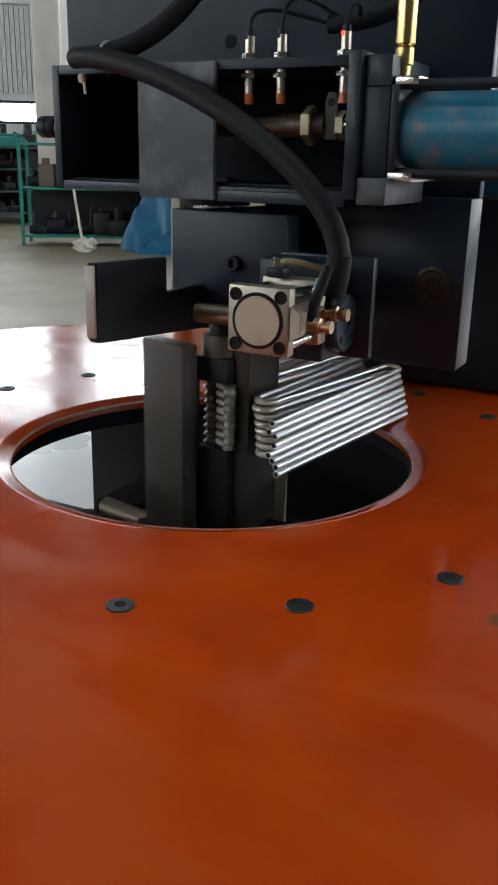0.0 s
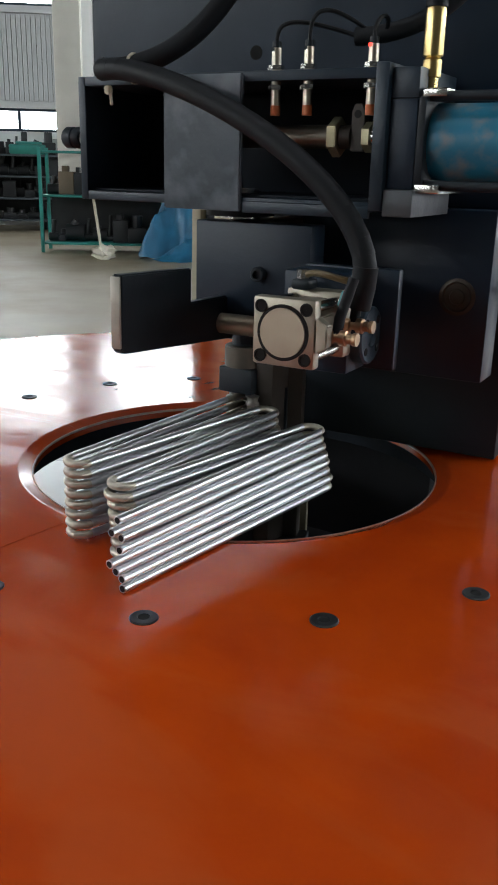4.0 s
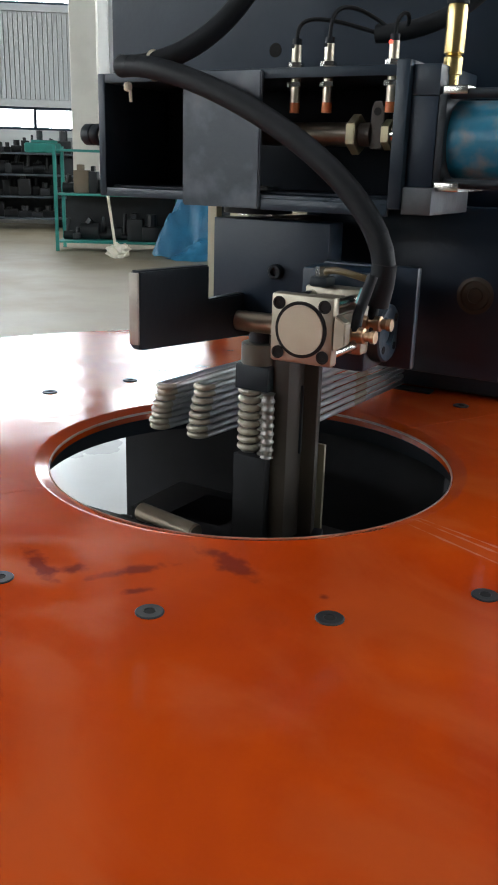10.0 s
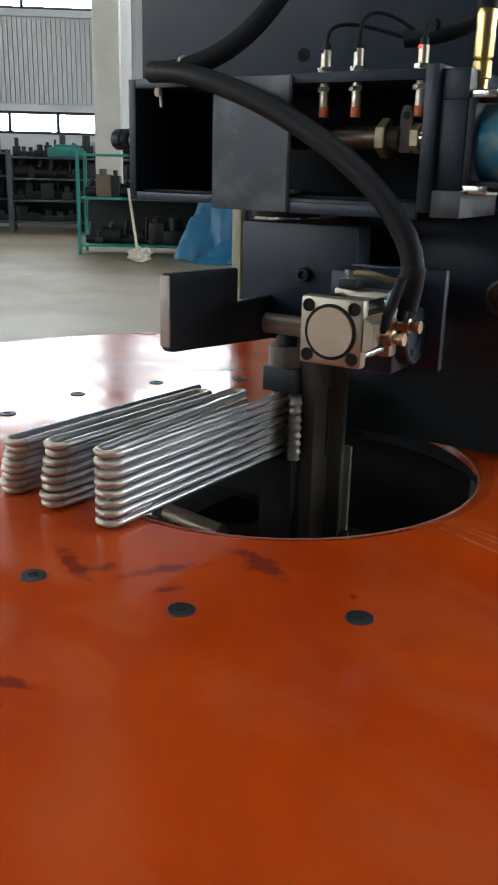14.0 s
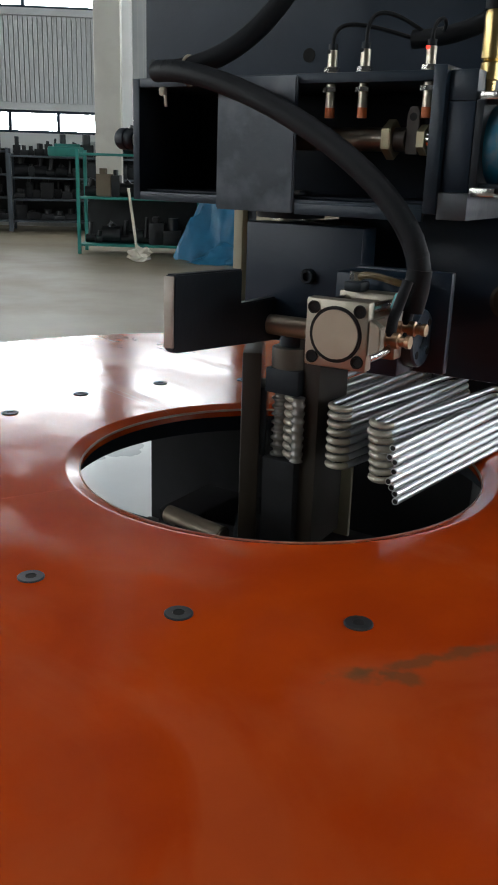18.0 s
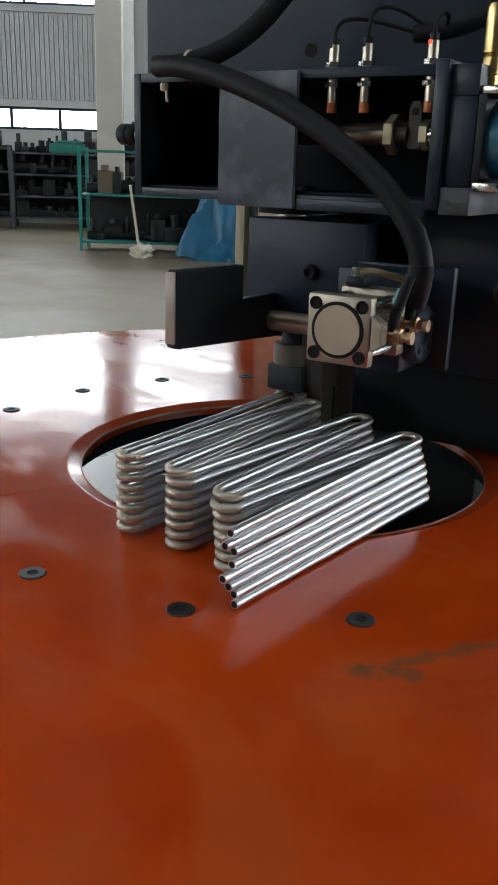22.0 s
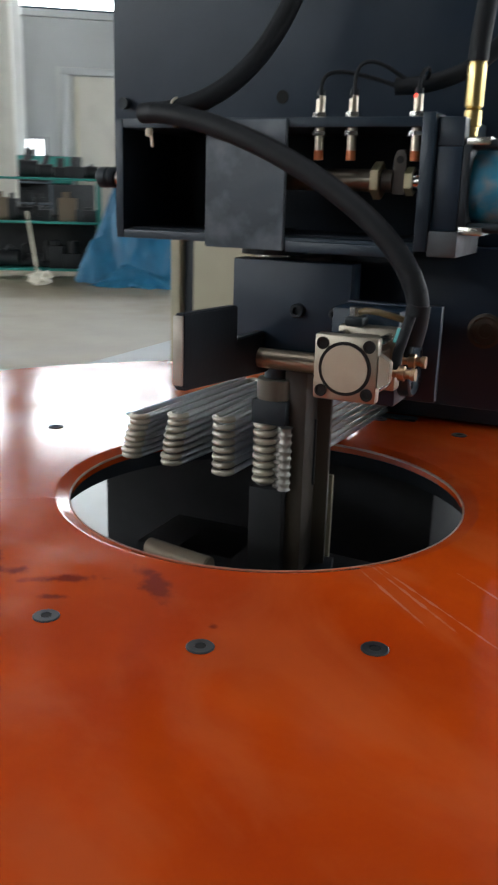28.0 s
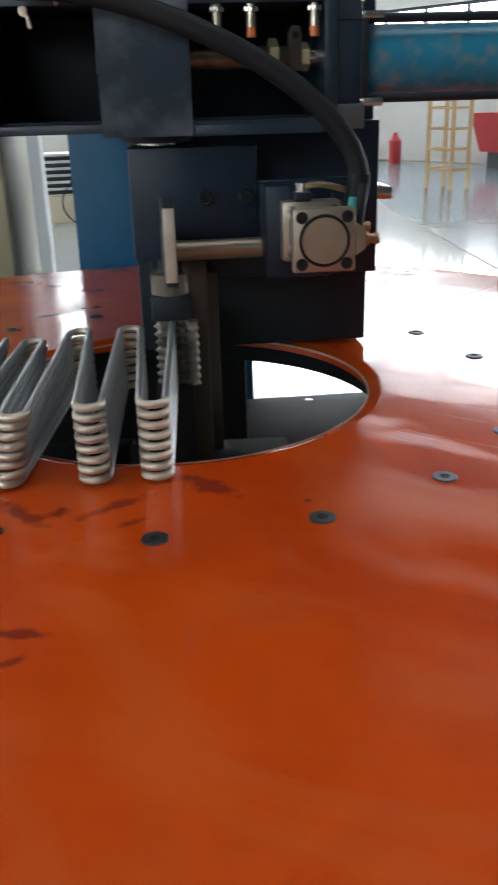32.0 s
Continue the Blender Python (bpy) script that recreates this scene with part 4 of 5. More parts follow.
def hose_line(phi):
    """The hose from its tie on the box to the arm turned by phi degrees: evenly spaced points."""
    end = Matrix.Rotation(radians(phi), 3, "Z") @ Vector((0.212, -0.128, 0.262))
    away = ((end - TIE) * Vector((1, 1, 0))).normalized()
    # how the hose leaves the tie and the arm, at some turns of the arm
    turn = min(190.0, abs(phi))
    knots = ((0, away + Vector((0, -0.25, 0.05)), Vector((-0.12, 0, 1))), (72, Vector((0.23, -0.41, 0.99)), Vector((0.93, -0.07, 0.76))),
             (133, Vector((0.13, -0.23, 0.28)), Vector((0.81, -0.83, 0.26))), (157, Vector((-0.04, 0, 0.41)), Vector((0.7, -1.33, -0.11))),
             (190, Vector((0.03, -0.13, 0.13)), Vector((0.38, -1.39, 0.05))))
    for (a0, s0, e0), (a1, s1, e1) in zip(knots, knots[1:]):
        if a0 <= turn <= a1:
            f = (turn - a0) / (a1 - a0)
            start_dir, out_dir = s0.lerp(s1, f), e0.lerp(e1, f)
            break
    span = HOSE_LEN - 0.019 * max(0.0, 1 - turn / 60)      # the tie lets a little through
    lo, hi = 0.02, 1.2
    for _ in range(22):
        k = (lo + hi) / 2
        pts = bez(TIE, TIE + start_dir * k, end + out_dir * k, end, 60)
        size = sum((b - a).length for a, b in zip(pts, pts[1:]))
        lo, hi = (k, hi) if size < span else (lo, k)
    acc = [0.0]
    for a, b in zip(pts, pts[1:]):
        acc.append(acc[-1] + (b - a).length)
    res, j = [], 0
    for i in range(HOSE_N + 1):
        want = acc[-1] * i / HOSE_N
        while j < len(pts) - 2 and acc[j + 1] < want:
            j += 1
        f = (want - acc[j]) / max(1e-9, acc[j + 1] - acc[j])
        res.append(pts[j].lerp(pts[j + 1], min(1, max(0, f))))
    return res


def build_hose():
    ob = thing("air_hose", "black ribbed hose looping from the head down to the arm", "hose")
    links = []
    seg = HOSE_LEN / HOSE_N
    prof = [(0.0002, -0.003)]
    ribs = 8
    for k in range(ribs * 2 + 1):
        prof.append((HOSE_R + (0.00012 if k % 2 else -0.00008), -0.003 + (seg + 0.006) * k / (ribs * 2)))
    prof.append((0.0002, seg + 0.003))
    first = part("hose_link", lathe(prof, 20), RUBBER, ob, "length of black corrugated hose")
    links.append(first)
    for _ in range(HOSE_N - 1):
        links.append(again(first, ob))
    return ob, links


def build_fixed_hoses():
    ob = thing("supply_hose", "black ribbed hose hanging from above the plate", "hose")
    part("hose", sweep(bez(Vector((0.03, 0.02, 0.66)), Vector((0.01, -0.02, 0.50)), Vector((-0.06, -0.06, 0.455)), TIE, 30), HOSE_R, 18), RUBBER, ob)
    tie = thing("cable_tie", "pale cord that ties the hose to the box", "cord")
    part("loop", sweep([(-0.096, -0.073 + 0.015 * math.cos(a), 0.4535 + 0.015 * math.sin(a)) for a in [2 * math.pi * k / 20 for k in range(21)]], 0.0016, 8), PALE, tie)
    part("knot", box(TIE.x - 0.004, TIE.x + 0.004, -0.081, -0.072, 0.427, 0.437, 0.003), PALE, tie)
    part("tail", sweep([(TIE.x + 0.004, -0.078, 0.428), (TIE.x + 0.006, -0.079, 0.416)], 0.0018, 8), PALE, tie)
    oil = thing("pressure_hose", "black hydraulic hose above the fitting", "hose")
    part("hose", sweep(bez(Vector((0.228, -0.028, 0.503)), Vector((0.228, -0.03, 0.56)), Vector((0.25, -0.02, 0.65)), Vector((0.26, 0.02, 0.80)), 20), 0.0105, 16), RUBBER, oil)
    loom = thing("sensor_loom", "black corrugated cable loom behind the sensors", "cable")
    part("loom", sweep(bez(Vector((0.14, -0.012, 0.483)), Vector((0.20, -0.01, 0.482)), Vector((0.26, 0.03, 0.51)), Vector((0.28, 0.04, 0.62)), 24), 0.009, 16), RUBBER, loom)


CREAMCRATE = material("pale cream crate paint", (0.62, 0.56, 0.42), 0.6, 0, 0.1, 6, 0.0002, 60, (0.45, 0.38, 0.25), 0.4, 5)
STEELBAR = material("bright rolled steel", (0.62, 0.66, 0.68), 0.4, 0.3, 0.1, 12)
RAG = material("white cotton rag", (0.72, 0.68, 0.58), 0.9, 0, 0.1, 20)
TEALM = material("teal machine enamel", (0.02, 0.20, 0.17), 0.45, 0, 0.2, 6, 0, 1, (0.01, 0.06, 0.06), 0.4, 4)
SHELF = material("blue-grey shelf steel", (0.09, 0.11, 0.13), 0.5, 0.3, 0.2, 5, 0, 1, (0.05, 0.05, 0.05), 0.5, 3)
SAGE = material("pale green enamel", (0.34, 0.42, 0.36), 0.5, 0, 0.1, 5, 0, 1, (0.2, 0.24, 0.2), 0.4, 3)
PALEGREY = material("pale grey enamel", (0.42, 0.45, 0.46), 0.45, 0, 0.08, 5, 0, 1, (0.3, 0.3, 0.3), 0.4, 2)


# ---------------------------------------------------------------- round the machine
def build_cabinet():
    ob = thing("control_cabinet", "tall cream-painted steel control cabinet", "cabinet", m=pose(-0.508, 0.98, FLOOR))
    part("body", box(-0.13, 0.176, 0.02, 0.47, 0.06, 1.32, 0.004), CREAM, ob)
    part("door", box(-0.128, 0.174, 0.0, 0.018, 0.09, 1.30, 0.003), CREAM, ob)
    part("edge_strip", box(-0.165, -0.132, 0.02, 0.4, 0.06, 1.21, 0.002), BLACK, ob, "black gap strip")
    part("end_piece", box(-0.165, -0.132, 0.004, 0.4, 1.2102, 1.225, 0.002), PALE, ob)
    part("cover_strip", box(-0.165, -0.132, 0.004, 0.4, 1.2255, 1.31, 0.002), BLUE2, ob, "blue strip at the top of the gap")
    part("side_panel", box(-0.193, -0.167, 0.0, 0.45, 0.06, 1.31, 0.002), CREAM, ob)
    part("plinth", box(-0.17, 0.17, 0.03, 0.44, 0.0, 0.06, 0.002), BLACK, ob)


def build_carriage():
    """The feeding carriage that pushes the tubes forward, at the end of its stroke towards the die."""
    ob = thing("feed_carriage", "black feeding carriage that grips the tubes behind the head", "machine")
    part("body", box(-0.036, 0.292, 0.150, 0.42, 0.006, 0.300, 0.003), BLACK, ob, "black steel carriage body")
    part("jaw", box(-0.010, 0.060, 0.128, 0.150, -0.0, 0.004, 0.0005), BLACK, ob)
    part("guide_rail", box(0.300, 0.330, 0.16, 0.42, 0.205, 0.222, 0.002), STEEL, ob, "bright guide rail")
    return ob


def green_rack(x, y, rz, w, d, hgt, shelves, seed, paint=None):
    paint = paint or GREEN
    ob = thing("storage_rack", "steel storage rack loaded with dark castings", "rack", "racks along the wall", pose(x, y, FLOOR, 0, 0, rz))
    s = 0.045
    for sx in (-1, 1):
        for sy in (-1, 1):
            part("upright", box(sx * w / 2 - s / 2, sx * w / 2 + s / 2, sy * d / 2 - s / 2, sy * d / 2 + s / 2, 0, hgt), paint, ob)
    rng = random.Random(seed)
    for z in shelves:
        part("shelf", box(-w / 2, w / 2, -d / 2, d / 2, z - 0.03, z, 0.003), paint, ob)
        u = -w / 2 + (0.6 if paint is GREEN and z == shelves[-1] else 0.05)
        while u < w / 2 - 0.15:
            l, hh = rng.uniform(0.09, 0.26), rng.uniform(0.16, 0.40)
            c = thing("casting", "dark oily casting lying on a rack shelf", "machine part", "castings on the racks", ob.matrix_basis @ pose(u + l / 2, rng.uniform(-0.1, 0.1), z + 0.001))
            kind = rng.random()
            if kind < 0.45:
                bm = box(-l / 2, l / 2, -0.14, 0.14, 0, hh * 0.55, 0.012)
                rod((0, 0, hh * 0.5), (0, 0, hh), l * 0.3, 10, bm=bm)
            elif kind < 0.75:
                bm = rod((-l / 2, 0, l * 0.45), (l / 2, 0, l * 0.45), l * 0.45, 14)
                rod((-l * 0.1, 0, l * 0.8), (l * 0.1, 0, hh), l * 0.22, 8, bm=bm)
            else:
                bm = box(-l / 2, l / 2, -0.16, 0.12, 0, hh * 0.8, 0.01)
                box(-l * 0.3, l * 0.1, -0.1, 0.1, hh * 0.8, hh, 0.008, bm)
            part("body", bm, DARKMET if kind < 0.97 else TANM, c)
            u += l + rng.uniform(-0.01, 0.01)
        if paint is not GREEN:
            part("back_sheet", box(-w / 2, w / 2, d / 2 - 0.012, d / 2 - 0.004, z, min(hgt, z + 0.46)), DARKMET, ob)
        elif z == shelves[0]:
            part("back_sheet", box(-w / 2 + 0.05, w / 2 - 0.05, d / 2 - 0.012, d / 2 - 0.004, z, shelves[1] - 0.04), DARKMET, ob)
    return ob


def draped(name, label, x, y, rz, w, d, hgt, seed):
    """A tarpaulin thrown over a heap: folds run down to the floor."""
    ob = thing(name, label, "tarpaulin", m=pose(x, y, FLOOR, 0, 0, rz))
    bm = bmesh.new()
    n = 44
    grid = []
    for i in range(n + 1):
        row = []
        for j in range(n + 1):
            u, v = i / n * 2 - 1, j / n * 2 - 1
            e = max(abs(u), abs(v))
            z = hgt * (1 - max(0, (e - 0.35) / 0.65) ** 0.7)
            z *= 1 - 0.55 * max(0, (u + 0.5) / 1.5)
            z += 0.24 * hgt * noise.noise(Vector((u * 3 + seed, v * 3, 0))) * (1.2 - e) + 0.10 * hgt * noise.noise(Vector((u * 8, v * 8, seed))) * (1.1 - e)
            f = 1 + 0.10 * noise.noise(Vector((u * 5, v * 5, seed)))
            fold = 0.06 * math.sin(9 * math.atan2(v, u) + 3 * noise.noise(Vector((u * 2, v * 2, 5)))) * e
            row.append(bm.verts.new((u * w / 2 * f + fold * u, v * d / 2 * f + fold * v, max(0.004, z))))
        grid.append(row)
    for i in range(n):
        for j in range(n):
            bm.faces.new((grid[i][j], grid[i + 1][j], grid[i + 1][j + 1], grid[i][j + 1]))
    part("sheet", bm, TARP, ob)
    return ob


def build_surroundings():
    green_rack(-7.46, 9.15, 32, 1.67, 0.6, 1.40, (0.14, 0.78, 1.36), 3)
    green_rack(-10.9, 11.8, 42, 2.6, 0.8, 1.36, (0.2, 0.58, 0.96, 1.33), 5, SHELF)
    green_rack(-12.86, 10.02, 43, 2.6, 0.8, 1.45, (0.2, 0.6, 1.0, 1.4), 6, SHELF)
    draped("tarpaulin_heap", "crumpled blue tarpaulin over a stack beside the rack", -6.15, 9.75, 25, 1.7, 1.5, 1.55, 2)
    draped("tarpaulin", "crumpled blue tarpaulin lying on the floor", -5.75, 8.95, 15, 1.1, 0.6, 0.26, 7)
    mop = thing("floor_mop", "pale mop with a wooden pole and white rag on the floor", "mop", m=pose(-6.83, 8.28, FLOOR))
    part("pole", sweep([(0.0, 0, 0.05), (-0.05, -0.03, 0.5), (-0.10, -0.06, 0.93)], 0.018, 8), PALE, mop)
    bm = bmesh.new()
    bmesh.ops.create_icosphere(bm, subdivisions=3, radius=0.13)
    for v in bm.verts:
        f = 1 + 0.7 * noise.noise(v.co * 14) + 0.3 * noise.noise(v.co * 30)
        v.co = Vector((v.co.x * f * 1.1 + 0.05, v.co.y * f, max(0.004, v.co.z * f * 0.75 + 0.09)))
    part("rag", bm, RAG, mop, "crumpled white rag")
    press = thing("press_bench", "pale green press bench with dark machine parts below", "workbench", m=pose(-5.2, 10.6, FLOOR, 0, 0, 8))
    part("bed", box(-0.75, 0.95, -0.4, 0.4, 1.52, 1.95, 0.02), SAGE, press)
    part("top", box(-1.1, 1.1, -0.45, 0.45, 1.18, 1.25, 0.01), SAGE, press)
    for sx in (-1, 1):
        part("leg", box(sx * 0.9 - 0.06, sx * 0.9 + 0.06, -0.35, 0.35, 0, 1.18), SAGE, press)
        part("post", box(sx * 0.7 - 0.05, sx * 0.7 + 0.05, -0.2, 0.2, 1.25, 1.52), SAGE, press)
    part("panel", box(-0.80, 0.82, -0.30, -0.26, 0.02, 1.15), DARKMET, press)
    part("drum", rod((0.0, -0.5, 0.02), (0.0, -0.5, 0.74), 0.075, 20), REDM, press, "rust-red drum")
    rng = random.Random(12)
    for k in range(9):
        u = -0.7 + 0.18 * k
        part("tool", sweep([(u, -0.1, 1.95), (u + rng.uniform(-0.12, 0.12), 0, 2.02 + rng.uniform(0, 0.12)), (u + rng.uniform(0.05, 0.3), 0.1, 1.97)], rng.uniform(0.015, 0.05), 8), DARKMET if k % 3 else PALEGREY, press, "dark hand tool on the press")
    part("swing_arm", sweep([(-0.6, 0, 1.94), (-0.35, 0, 2.35), (0.4, 0, 1.98)], 0.025, 8), DARKMET, press)
    crate = thing("teal_gearbox", "teal-painted gearbox on top of the rack", "machine part", m=pose(-11.0, 11.45, FLOOR + 1.332, 0, 0, 42))
    part("body", box(-0.32, 0.32, -0.22, 0.22, 0, 0.17, 0.03), TEALM, crate)
    part("cover", box(-0.2, 0.26, -0.18, 0.18, 0.17, 0.22, 0.02), TEALM, crate)
    lathe_bed = thing("machine_tool", "teal-painted machine tool behind the racks", "machine", m=pose(-10.6, 12.6, FLOOR, 0, 0, 42))
    part("bed", box(-0.9, 1.4, -0.3, 0.3, 0, 1.3, 0.03), DARKMET, lathe_bed)
    part("head", box(-0.2, 1.0, -0.3, 0.3, 1.3, 1.80, 0.05), TEALM, lathe_bed, "teal headstock")
    part("tailstock", box(-0.8, -0.5, -0.2, 0.2, 1.3, 1.62, 0.04), PALEGREY, lathe_bed)
    column(-9.34, 10.7, 0.42, 0.36)
    pole = thing("steel_column", "pale grey steel column", "column", m=pose(-0.715, 4.2, FLOOR))
    part("shaft", box(-0.12, 0.12, -0.1, 0.1, 0, HTOP - 0.52 - FLOOR, 0.01), PALEGREY, pole)
    crate = thing("storage_crate", "pale cream crate standing on the floor", "crate", m=pose(-0.86, 8.75, FLOOR, 0, 0, 6))
    part("body", box(-0.42, 0.42, -0.25, 0.35, 0.0, 0.27, 0.01), CREAMCRATE, crate)
    part("lid", box(-0.43, 0.43, -0.26, 0.36, 0.271, 0.29, 0.006), CREAMCRATE, crate)
    rng = random.Random(21)
    for k in range(6):
        bar = thing("steel_section", "bright steel section stacked on the crate", "steel bar", "steel sections on the crate", pose(-0.86 + rng.uniform(-0.05, 0.05), 8.75, FLOOR + 0.2915 + 0.068 * k, 0, 0, 6 + rng.uniform(-3, 3)))
        # Solid dark band in place of the shaded gap between sections.
        part("web", box(-0.45, 0.45, -0.20, 0.20, 0.0, 0.040, 0.002), DARKMET, bar, "dark band for the shaded gap below the flange")
        part("flange", box(-0.45, 0.45, -0.205, 0.20, 0.0405, 0.066, 0.003), STEELBAR, bar)
    motor = thing("electric_motor", "black electric motor with a hanging cord", "motor", m=pose(-0.66, 8.3, FLOOR))
    part("body", rod((0.0, -0.12, 0.44), (0.0, 0.10, 0.44), 0.125, 24, bevel=0.012), BLACK, motor)
    part("foot", box(-0.10, 0.10, -0.10, 0.10, 0.0, 0.33, 0.006), BLACK, motor)
    part("fan_cover", rod((0.0, -0.16, 0.44), (0.0, -0.122, 0.44), 0.10, 24, bevel=0.01), BLACK, motor)
    part("cord", sweep(bez(Vector((-0.12, -0.05, 0.42)), Vector((-0.32, -0.2, 0.25)), Vector((-0.16, -0.35, 0.02)), Vector((0.12, -0.4, 0.012)), 20), 0.008, 8), RUBBER, motor, "black cord hanging to the floor")
    # towards the right-hand side of the hall
    for k, (x, y, rz) in enumerate(((3.93, 10.4, 25),)):
        lad = thing("ladder_rack", "tan-painted steel ladder rack", "rack", "ladder racks", pose(x, y, FLOOR, 0, 0, rz))
        for sx in (-1, 1):
            part("upright", box(sx * 0.15 - 0.02, sx * 0.15 + 0.02, -0.24, -0.20, 0, 1.45), YELLOW, lad)
            part("upright", box(sx * 0.15 - 0.02, sx * 0.15 + 0.02, 0.20, 0.24, 0, 1.45), YELLOW, lad)
        for z in (0.25, 0.5, 0.75, 1.0, 1.2, 1.40):
            for sy in (-0.22, 0.22):
                part("rung", box(-0.128, 0.128, sy - 0.015, sy + 0.015, z - 0.018, z + 0.018), YELLOW, lad)
            part("side_rail", box(-0.165, -0.135, -0.198, 0.198, z - 0.015, z + 0.015), YELLOW, lad)
    ext = thing("fire_extinguisher", "red fire extinguisher on the floor", "extinguisher", m=pose(4.45, 14.8, FLOOR))
    part("tank", lathe([(0.0002, 0), (0.10, 0), (0.11, 0.03), (0.11, 0.40), (0.05, 0.47), (0.04, 0.54), (0.0002, 0.54)], 24), REDM, ext)
    skip = thing("steel_skip", "red-painted steel skip on short feet", "container", m=pose(6.55, 13.2, FLOOR, 0, 0, 20))
    part("tub", outline([(-0.9, 0.25), (0.9, 0.25), (1.15, 0.86), (-1.15, 0.86)], "y", -0.6, 0.6, 0.02), REDM, skip)
    for sx in (-0.7, 0.7):
        part("foot", box(sx - 0.1, sx + 0.1, -0.5, 0.5, 0, 0.25), DARKMET, skip)
    stack = thing("machine_tool", "green-painted machine tool beyond the skip", "machine", m=pose(7.2, 15.0, FLOOR, 0, 0, 20))
    part("bed", box(-1.2, 1.2, -0.5, 0.5, 0, 0.9, 0.03), DARKMET, stack)
    part("head", box(-1.0, 1.0, -0.4, 0.4, 0.9, 1.7, 0.05), GREEN, stack)
    part("base", box(-1.25, 1.25, -0.55, 0.55, 0, 0.1, 0.01), BLACK, stack)


# ---------------------------------------------------------------- build
build_hall()
table = build_turntable()
pieces = build_tubes()
build_head()
rack = build_rack_drive()
arm, lever = build_arm()
build_die()
lower = build_lower_arm()
build_base()
hose, links = build_hose()
build_fixed_hoses()
build_cabinet()
carriage = build_carriage()
build_surroundings()


# ---------------------------------------------------------------- what moves
def ramp(t, keys):
    """A value at a time between (seconds, value) keys, eased only where it rests."""
    if t <= keys[0][0]:
        return keys[0][1]
    for (t0, v0), (t1, v1) in zip(keys, keys[1:]):
        if t <= t1:
            return v0 + (v1 - v0) * (t - t0) / (t1 - t0)
    return keys[-1][1]


CYCLE = 18.0
# one sweep of the table to the right about the die, seen from above, and one back
SWEEP_CW = [(4.82, 0), (5.0, 7), (5.5, 41), (7.5, 164.7), (8.0, 197), (8.25, 201.2)]
BEND_CW = [(4.82, 0), (5.0, 7), (5.5, 41), (6.0, 71), (7.0, 122), (7.5, 149), (8.0, 174), (8.25, 180), (8.5, 179.5), (8.75, 177)]
ARM_CW = [(4.82, 0), (5.0, 7), (5.5, 41), (7.0, 133), (7.5, 158), (8.0, 182), (8.25, 190)]
SWEEP_CCW = [(14.0, 0), (14.15, 4), (14.5, 25.4), (15.0, 56), (15.5, 85), (17.0, 166), (17.3, 179.4)]
BEND_CCW = [(14.0, 0), (14.15, 5), (14.5, 28), (15.0, 62), (15.5, 88.5), (17.0, 167), (17.3, 179.4), (17.45, 178.8), (17.6, 177.6)]


def later(keys, dt):
    return [(t + dt, v) for t, v in keys]


def table_angle(t):
    a = -ramp(t, SWEEP_CW) + ramp(t, SWEEP_CCW)
    b = -ramp(t, later(SWEEP_CW, CYCLE)) * 202.2 / 201.2 + ramp(t, later(SWEEP_CCW, CYCLE))
    return a + b


def arm_angle(t):
    a = 0.0
    for dt in (0.0, CYCLE):
        a -= ramp(t, later(ARM_CW, dt))
        a += ramp(t, later([(8.42, 0), (8.5, 3), (8.6, 14), (8.7, 33), (8.8, 48), (9.0, 80), (9.2, 106), (9.4, 142), (9.6, 171), (9.82, 190)], dt))
    return a


def lower_angle(t):
    a = -75.0
    for dt in (-17.88, 0.0, CYCLE):
        a += ramp(t, later([(14.0, 0), (14.15, 4), (15.0, 62), (15.5, 120), (17.3, 254)], dt))
        a -= ramp(t, later([(17.38, 0), (17.5, 38), (17.6, 55), (17.7, 70), (17.8, 87), (17.9, 112), (18.0, 147), (18.1, 176), (18.2, 206), (18.36, 254)], dt))
    return a


def lever_angle(t):
    a = 0.0
    for dt in (0.0, CYCLE):
        a += ramp(t, later([(4.3, 0), (4.42, 10), (4.72, 84), (4.8, 90)], dt)) - ramp(t, later([(8.2, 0), (8.5, 90)], dt))
    return a


def feed(t):
    """How far the tubes have been pushed forward."""
    return sum(ramp(t, [(a, 0), (a + 0.15, 0.08), (b - 0.15, 0.92), (b, 1)]) for a, b in ((2.5, 3.2), (11.55, 12.5), (20.5, 21.2), (29.55, 30.5))) * FEED


# every bend: -1 about the left roll, 1 about the right one, and its angle in time
BENDS = [(-1, BEND_CW), (1, BEND_CCW), (-1, later(BEND_CW, CYCLE))]


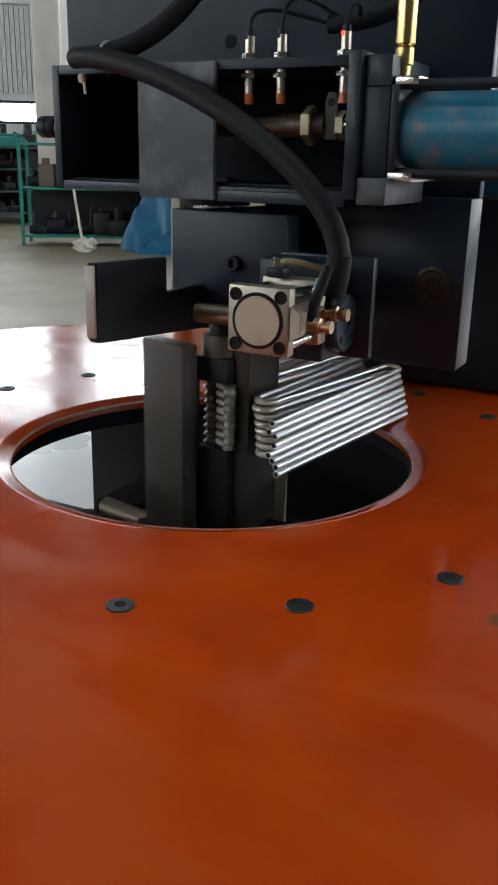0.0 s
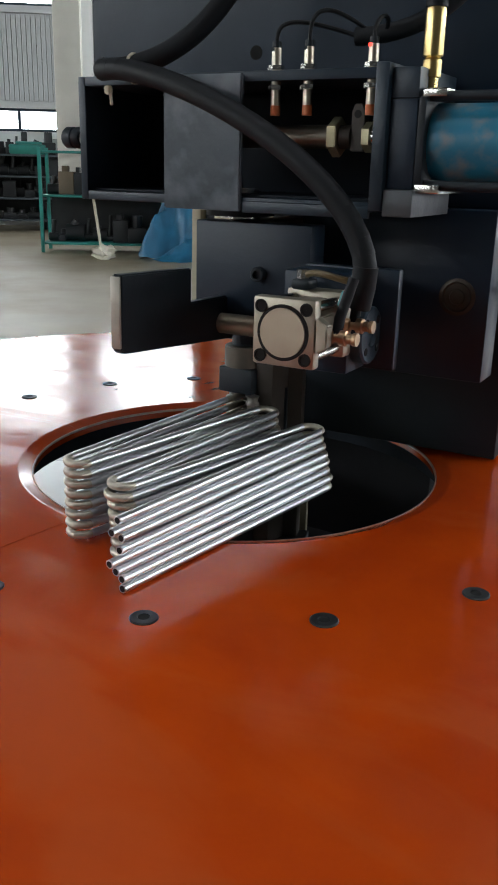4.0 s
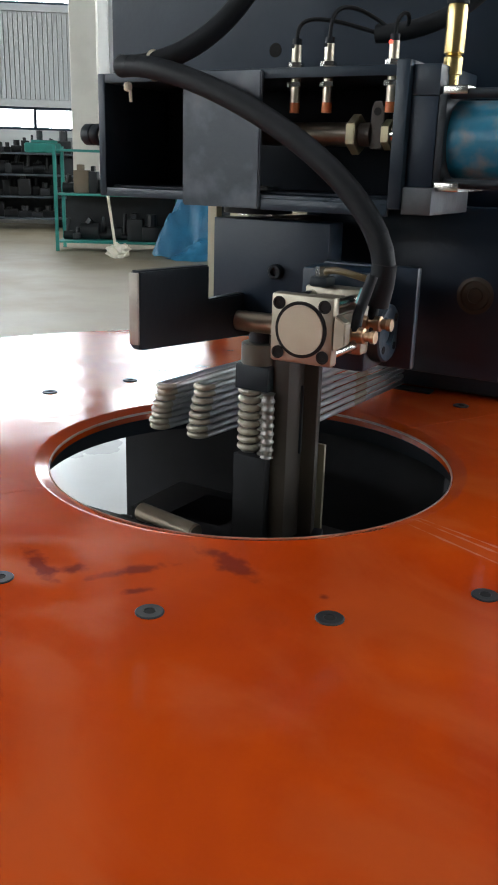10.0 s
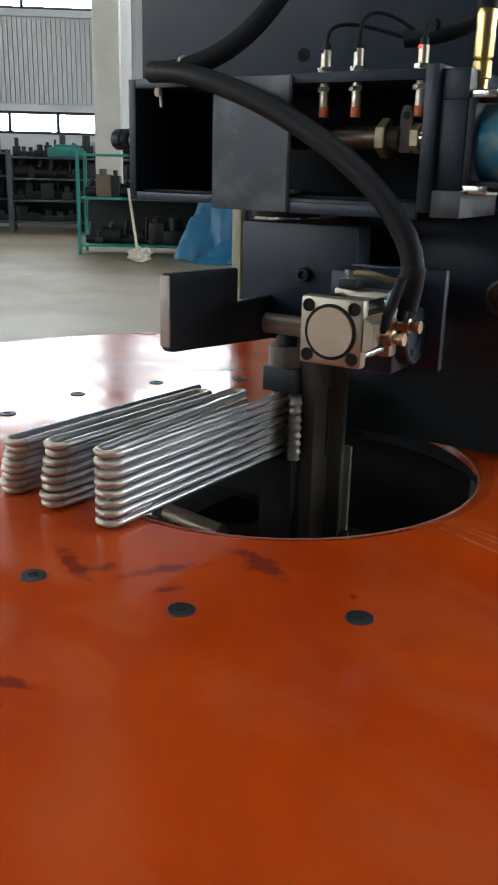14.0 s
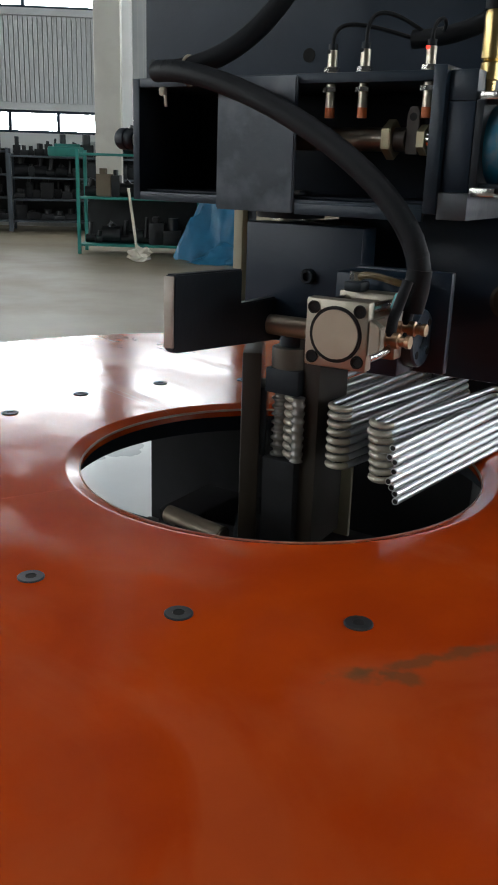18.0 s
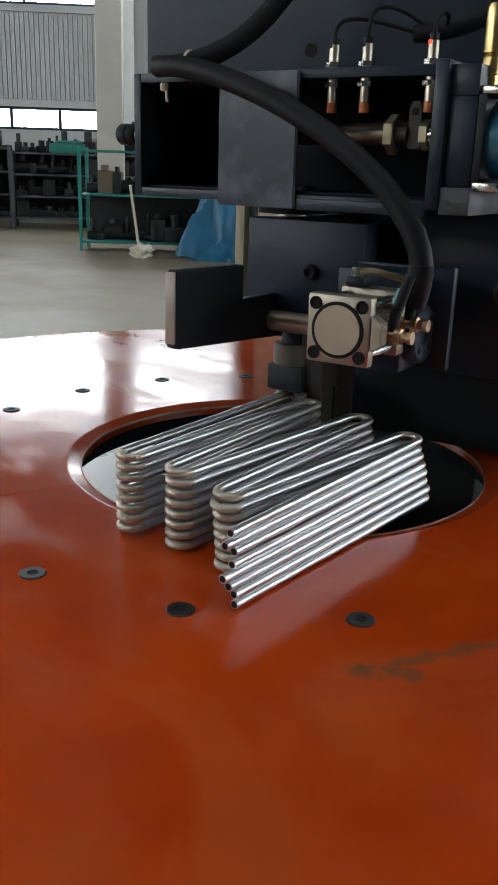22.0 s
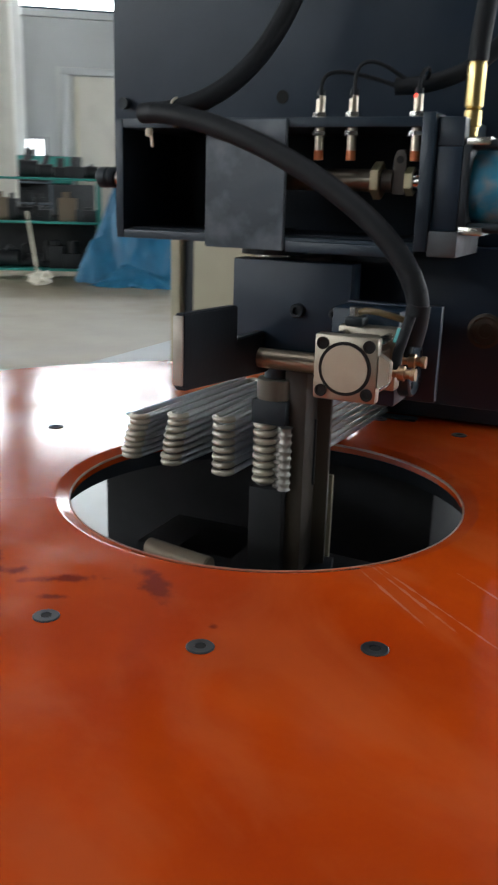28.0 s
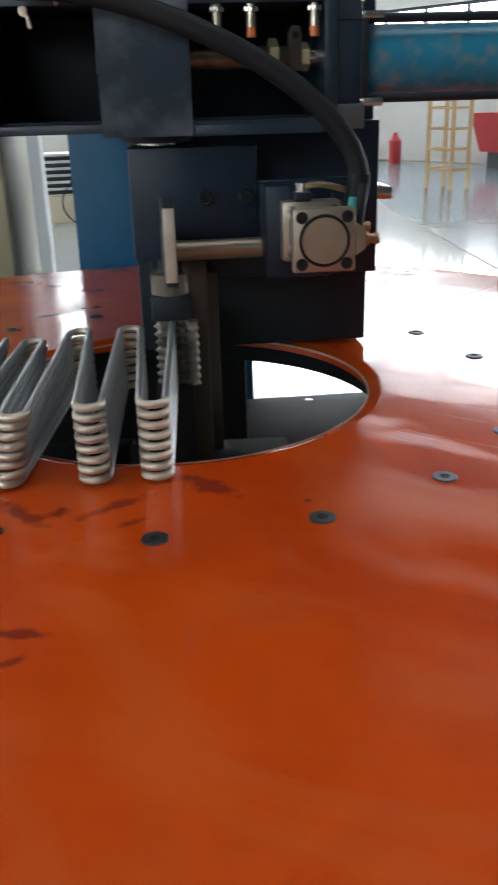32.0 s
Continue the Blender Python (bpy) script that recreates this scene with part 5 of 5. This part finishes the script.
def tube_rows():
    """Carry every rigid piece of the tubes through the feeds and bends: what is past the die wraps onto the roll."""
    state = [Matrix.Identity(4) if s < 0 else Matrix.Translation((XF, s, 0)) for _, s in pieces]
    ends = [s for _, s in pieces[1:]] + [pieces[-1][1] + 1.5]
    middle = [-1.0] + [(pieces[i][1] + ends[i]) / 2 for i in range(1, len(pieces))]
    rows = [[(0.0, m.copy())] for m in state]
    n = 640
    was_moving = False
    for k in range(n):
        t0, t1 = 32.0 * k / n, 32.0 * (k + 1) / n
        push = feed(t1) - feed(t0)
        turns = [(side, radians(ramp(t0, keys)), radians(ramp(t1, keys))) for side, keys in BENDS]
        turns = [b for b in turns if abs(b[1] - b[2]) > 1e-9]
        moving = push > 1e-9 or bool(turns)
        for side, a0, a1 in turns:
            a = (a0 + a1) / 2
            touch = Vector((XF + side * RHO * (1 - math.cos(a)), -RHO * math.sin(a), 0))
            m = Matrix.Translation(touch) @ Matrix.Rotation(side * (a1 - a0), 4, "Z") @ Matrix.Translation(-touch)
            for i in range(len(state)):
                if feed(t0) - middle[i] > RHO * a:
                    state[i] = m @ state[i]
        if push:
            for i in range(len(state)):
                state[i] = Matrix.Translation((0, -push, 0)) @ state[i]
        if k % 2 == 1:
            t2 = min(32.0, t1 + 0.1)
            soon = feed(t2) - feed(t1) > 1e-9 or any(abs(ramp(t2, keys) - ramp(t1, keys)) > 1e-9 for _, keys in BENDS)
            if moving or was_moving or soon or k == n - 1:
                for i in range(len(state)):
                    rows[i].append((t1, state[i].copy()))
            was_moving = moving
    return rows


def carriage_back(t):
    """How far the carriage stands behind the end of its stroke."""
    v = 1.0
    for a, b, r0, r1 in ((2.5, 3.2, 5.45, 6.0), (11.55, 12.5, 14.6, 15.2), (20.5, 21.2, 23.45, 24.0), (29.55, 30.5, 40, 41)):
        v += -ramp(t, [(a, 0), (a + 0.15, 0.08), (b - 0.15, 0.92), (b, 1)]) + ramp(t, [(r0, 0), (r1, 1)])
    return v * FEED


def moving_times(*spans):
    ts = [0.0]
    for a, b in spans:
        n = max(2, int((b - a) / 0.1))
        ts += [a + (b - a) * k / n for k in range(n + 1)]
    return sorted({round(min(32.0, max(0.0, t)), 3) for t in ts} | {32.0})


def motions():
    for (ob, _), rows in zip(pieces, tube_rows()):
        walk(ob, rows)
    ts = moving_times((4.8, 8.3), (14.0, 17.35), (22.8, 26.3))
    walk(table, [(t, pose(0, 0, 0, 0, 0, table_angle(t))) for t in ts])
    ts = moving_times((4.8, 8.3), (8.4, 9.9), (22.8, 26.3), (26.4, 27.9))
    walk(arm, [(t, pose(0, 0, 0, 0, 0, arm_angle(t))) for t in ts])
    walk(rack, [(t, pose(0.0322 * radians(arm_angle(t)), 0, 0)) for t in ts])
    lines = [(t, hose_line(arm_angle(t))) for t in ts]
    for i, link in enumerate(links):
        rows = []
        for t, pts in lines:
            d = pts[i + 1] - pts[i]
            rows.append((t, Matrix.Translation(pts[i]) @ d.to_track_quat("Z", "Y").to_matrix().to_4x4()))
        walk(link, rows)
    ts = moving_times((4.3, 4.85), (8.15, 8.55), (22.3, 22.85), (26.15, 26.55))
    walk(lever, [(t, pose(0, PIVOT[1], PIVOT[2], lever_angle(t))) for t in ts])
    ts = moving_times((2.5, 3.4), (5.4, 6.05), (11.5, 12.55), (14.6, 15.2), (20.5, 21.2), (23.4, 24.0), (29.5, 30.5))
    walk(carriage, [(t, pose(0.028 * carriage_back(t) / FEED, carriage_back(t), 0)) for t in ts])
    ts = moving_times((0.0, 0.5), (14.0, 17.35), (17.38, 18.38))
    walk(lower, [(t, pose(0, 0, 0, 0, 0, lower_angle(t))) for t in ts])


motions()
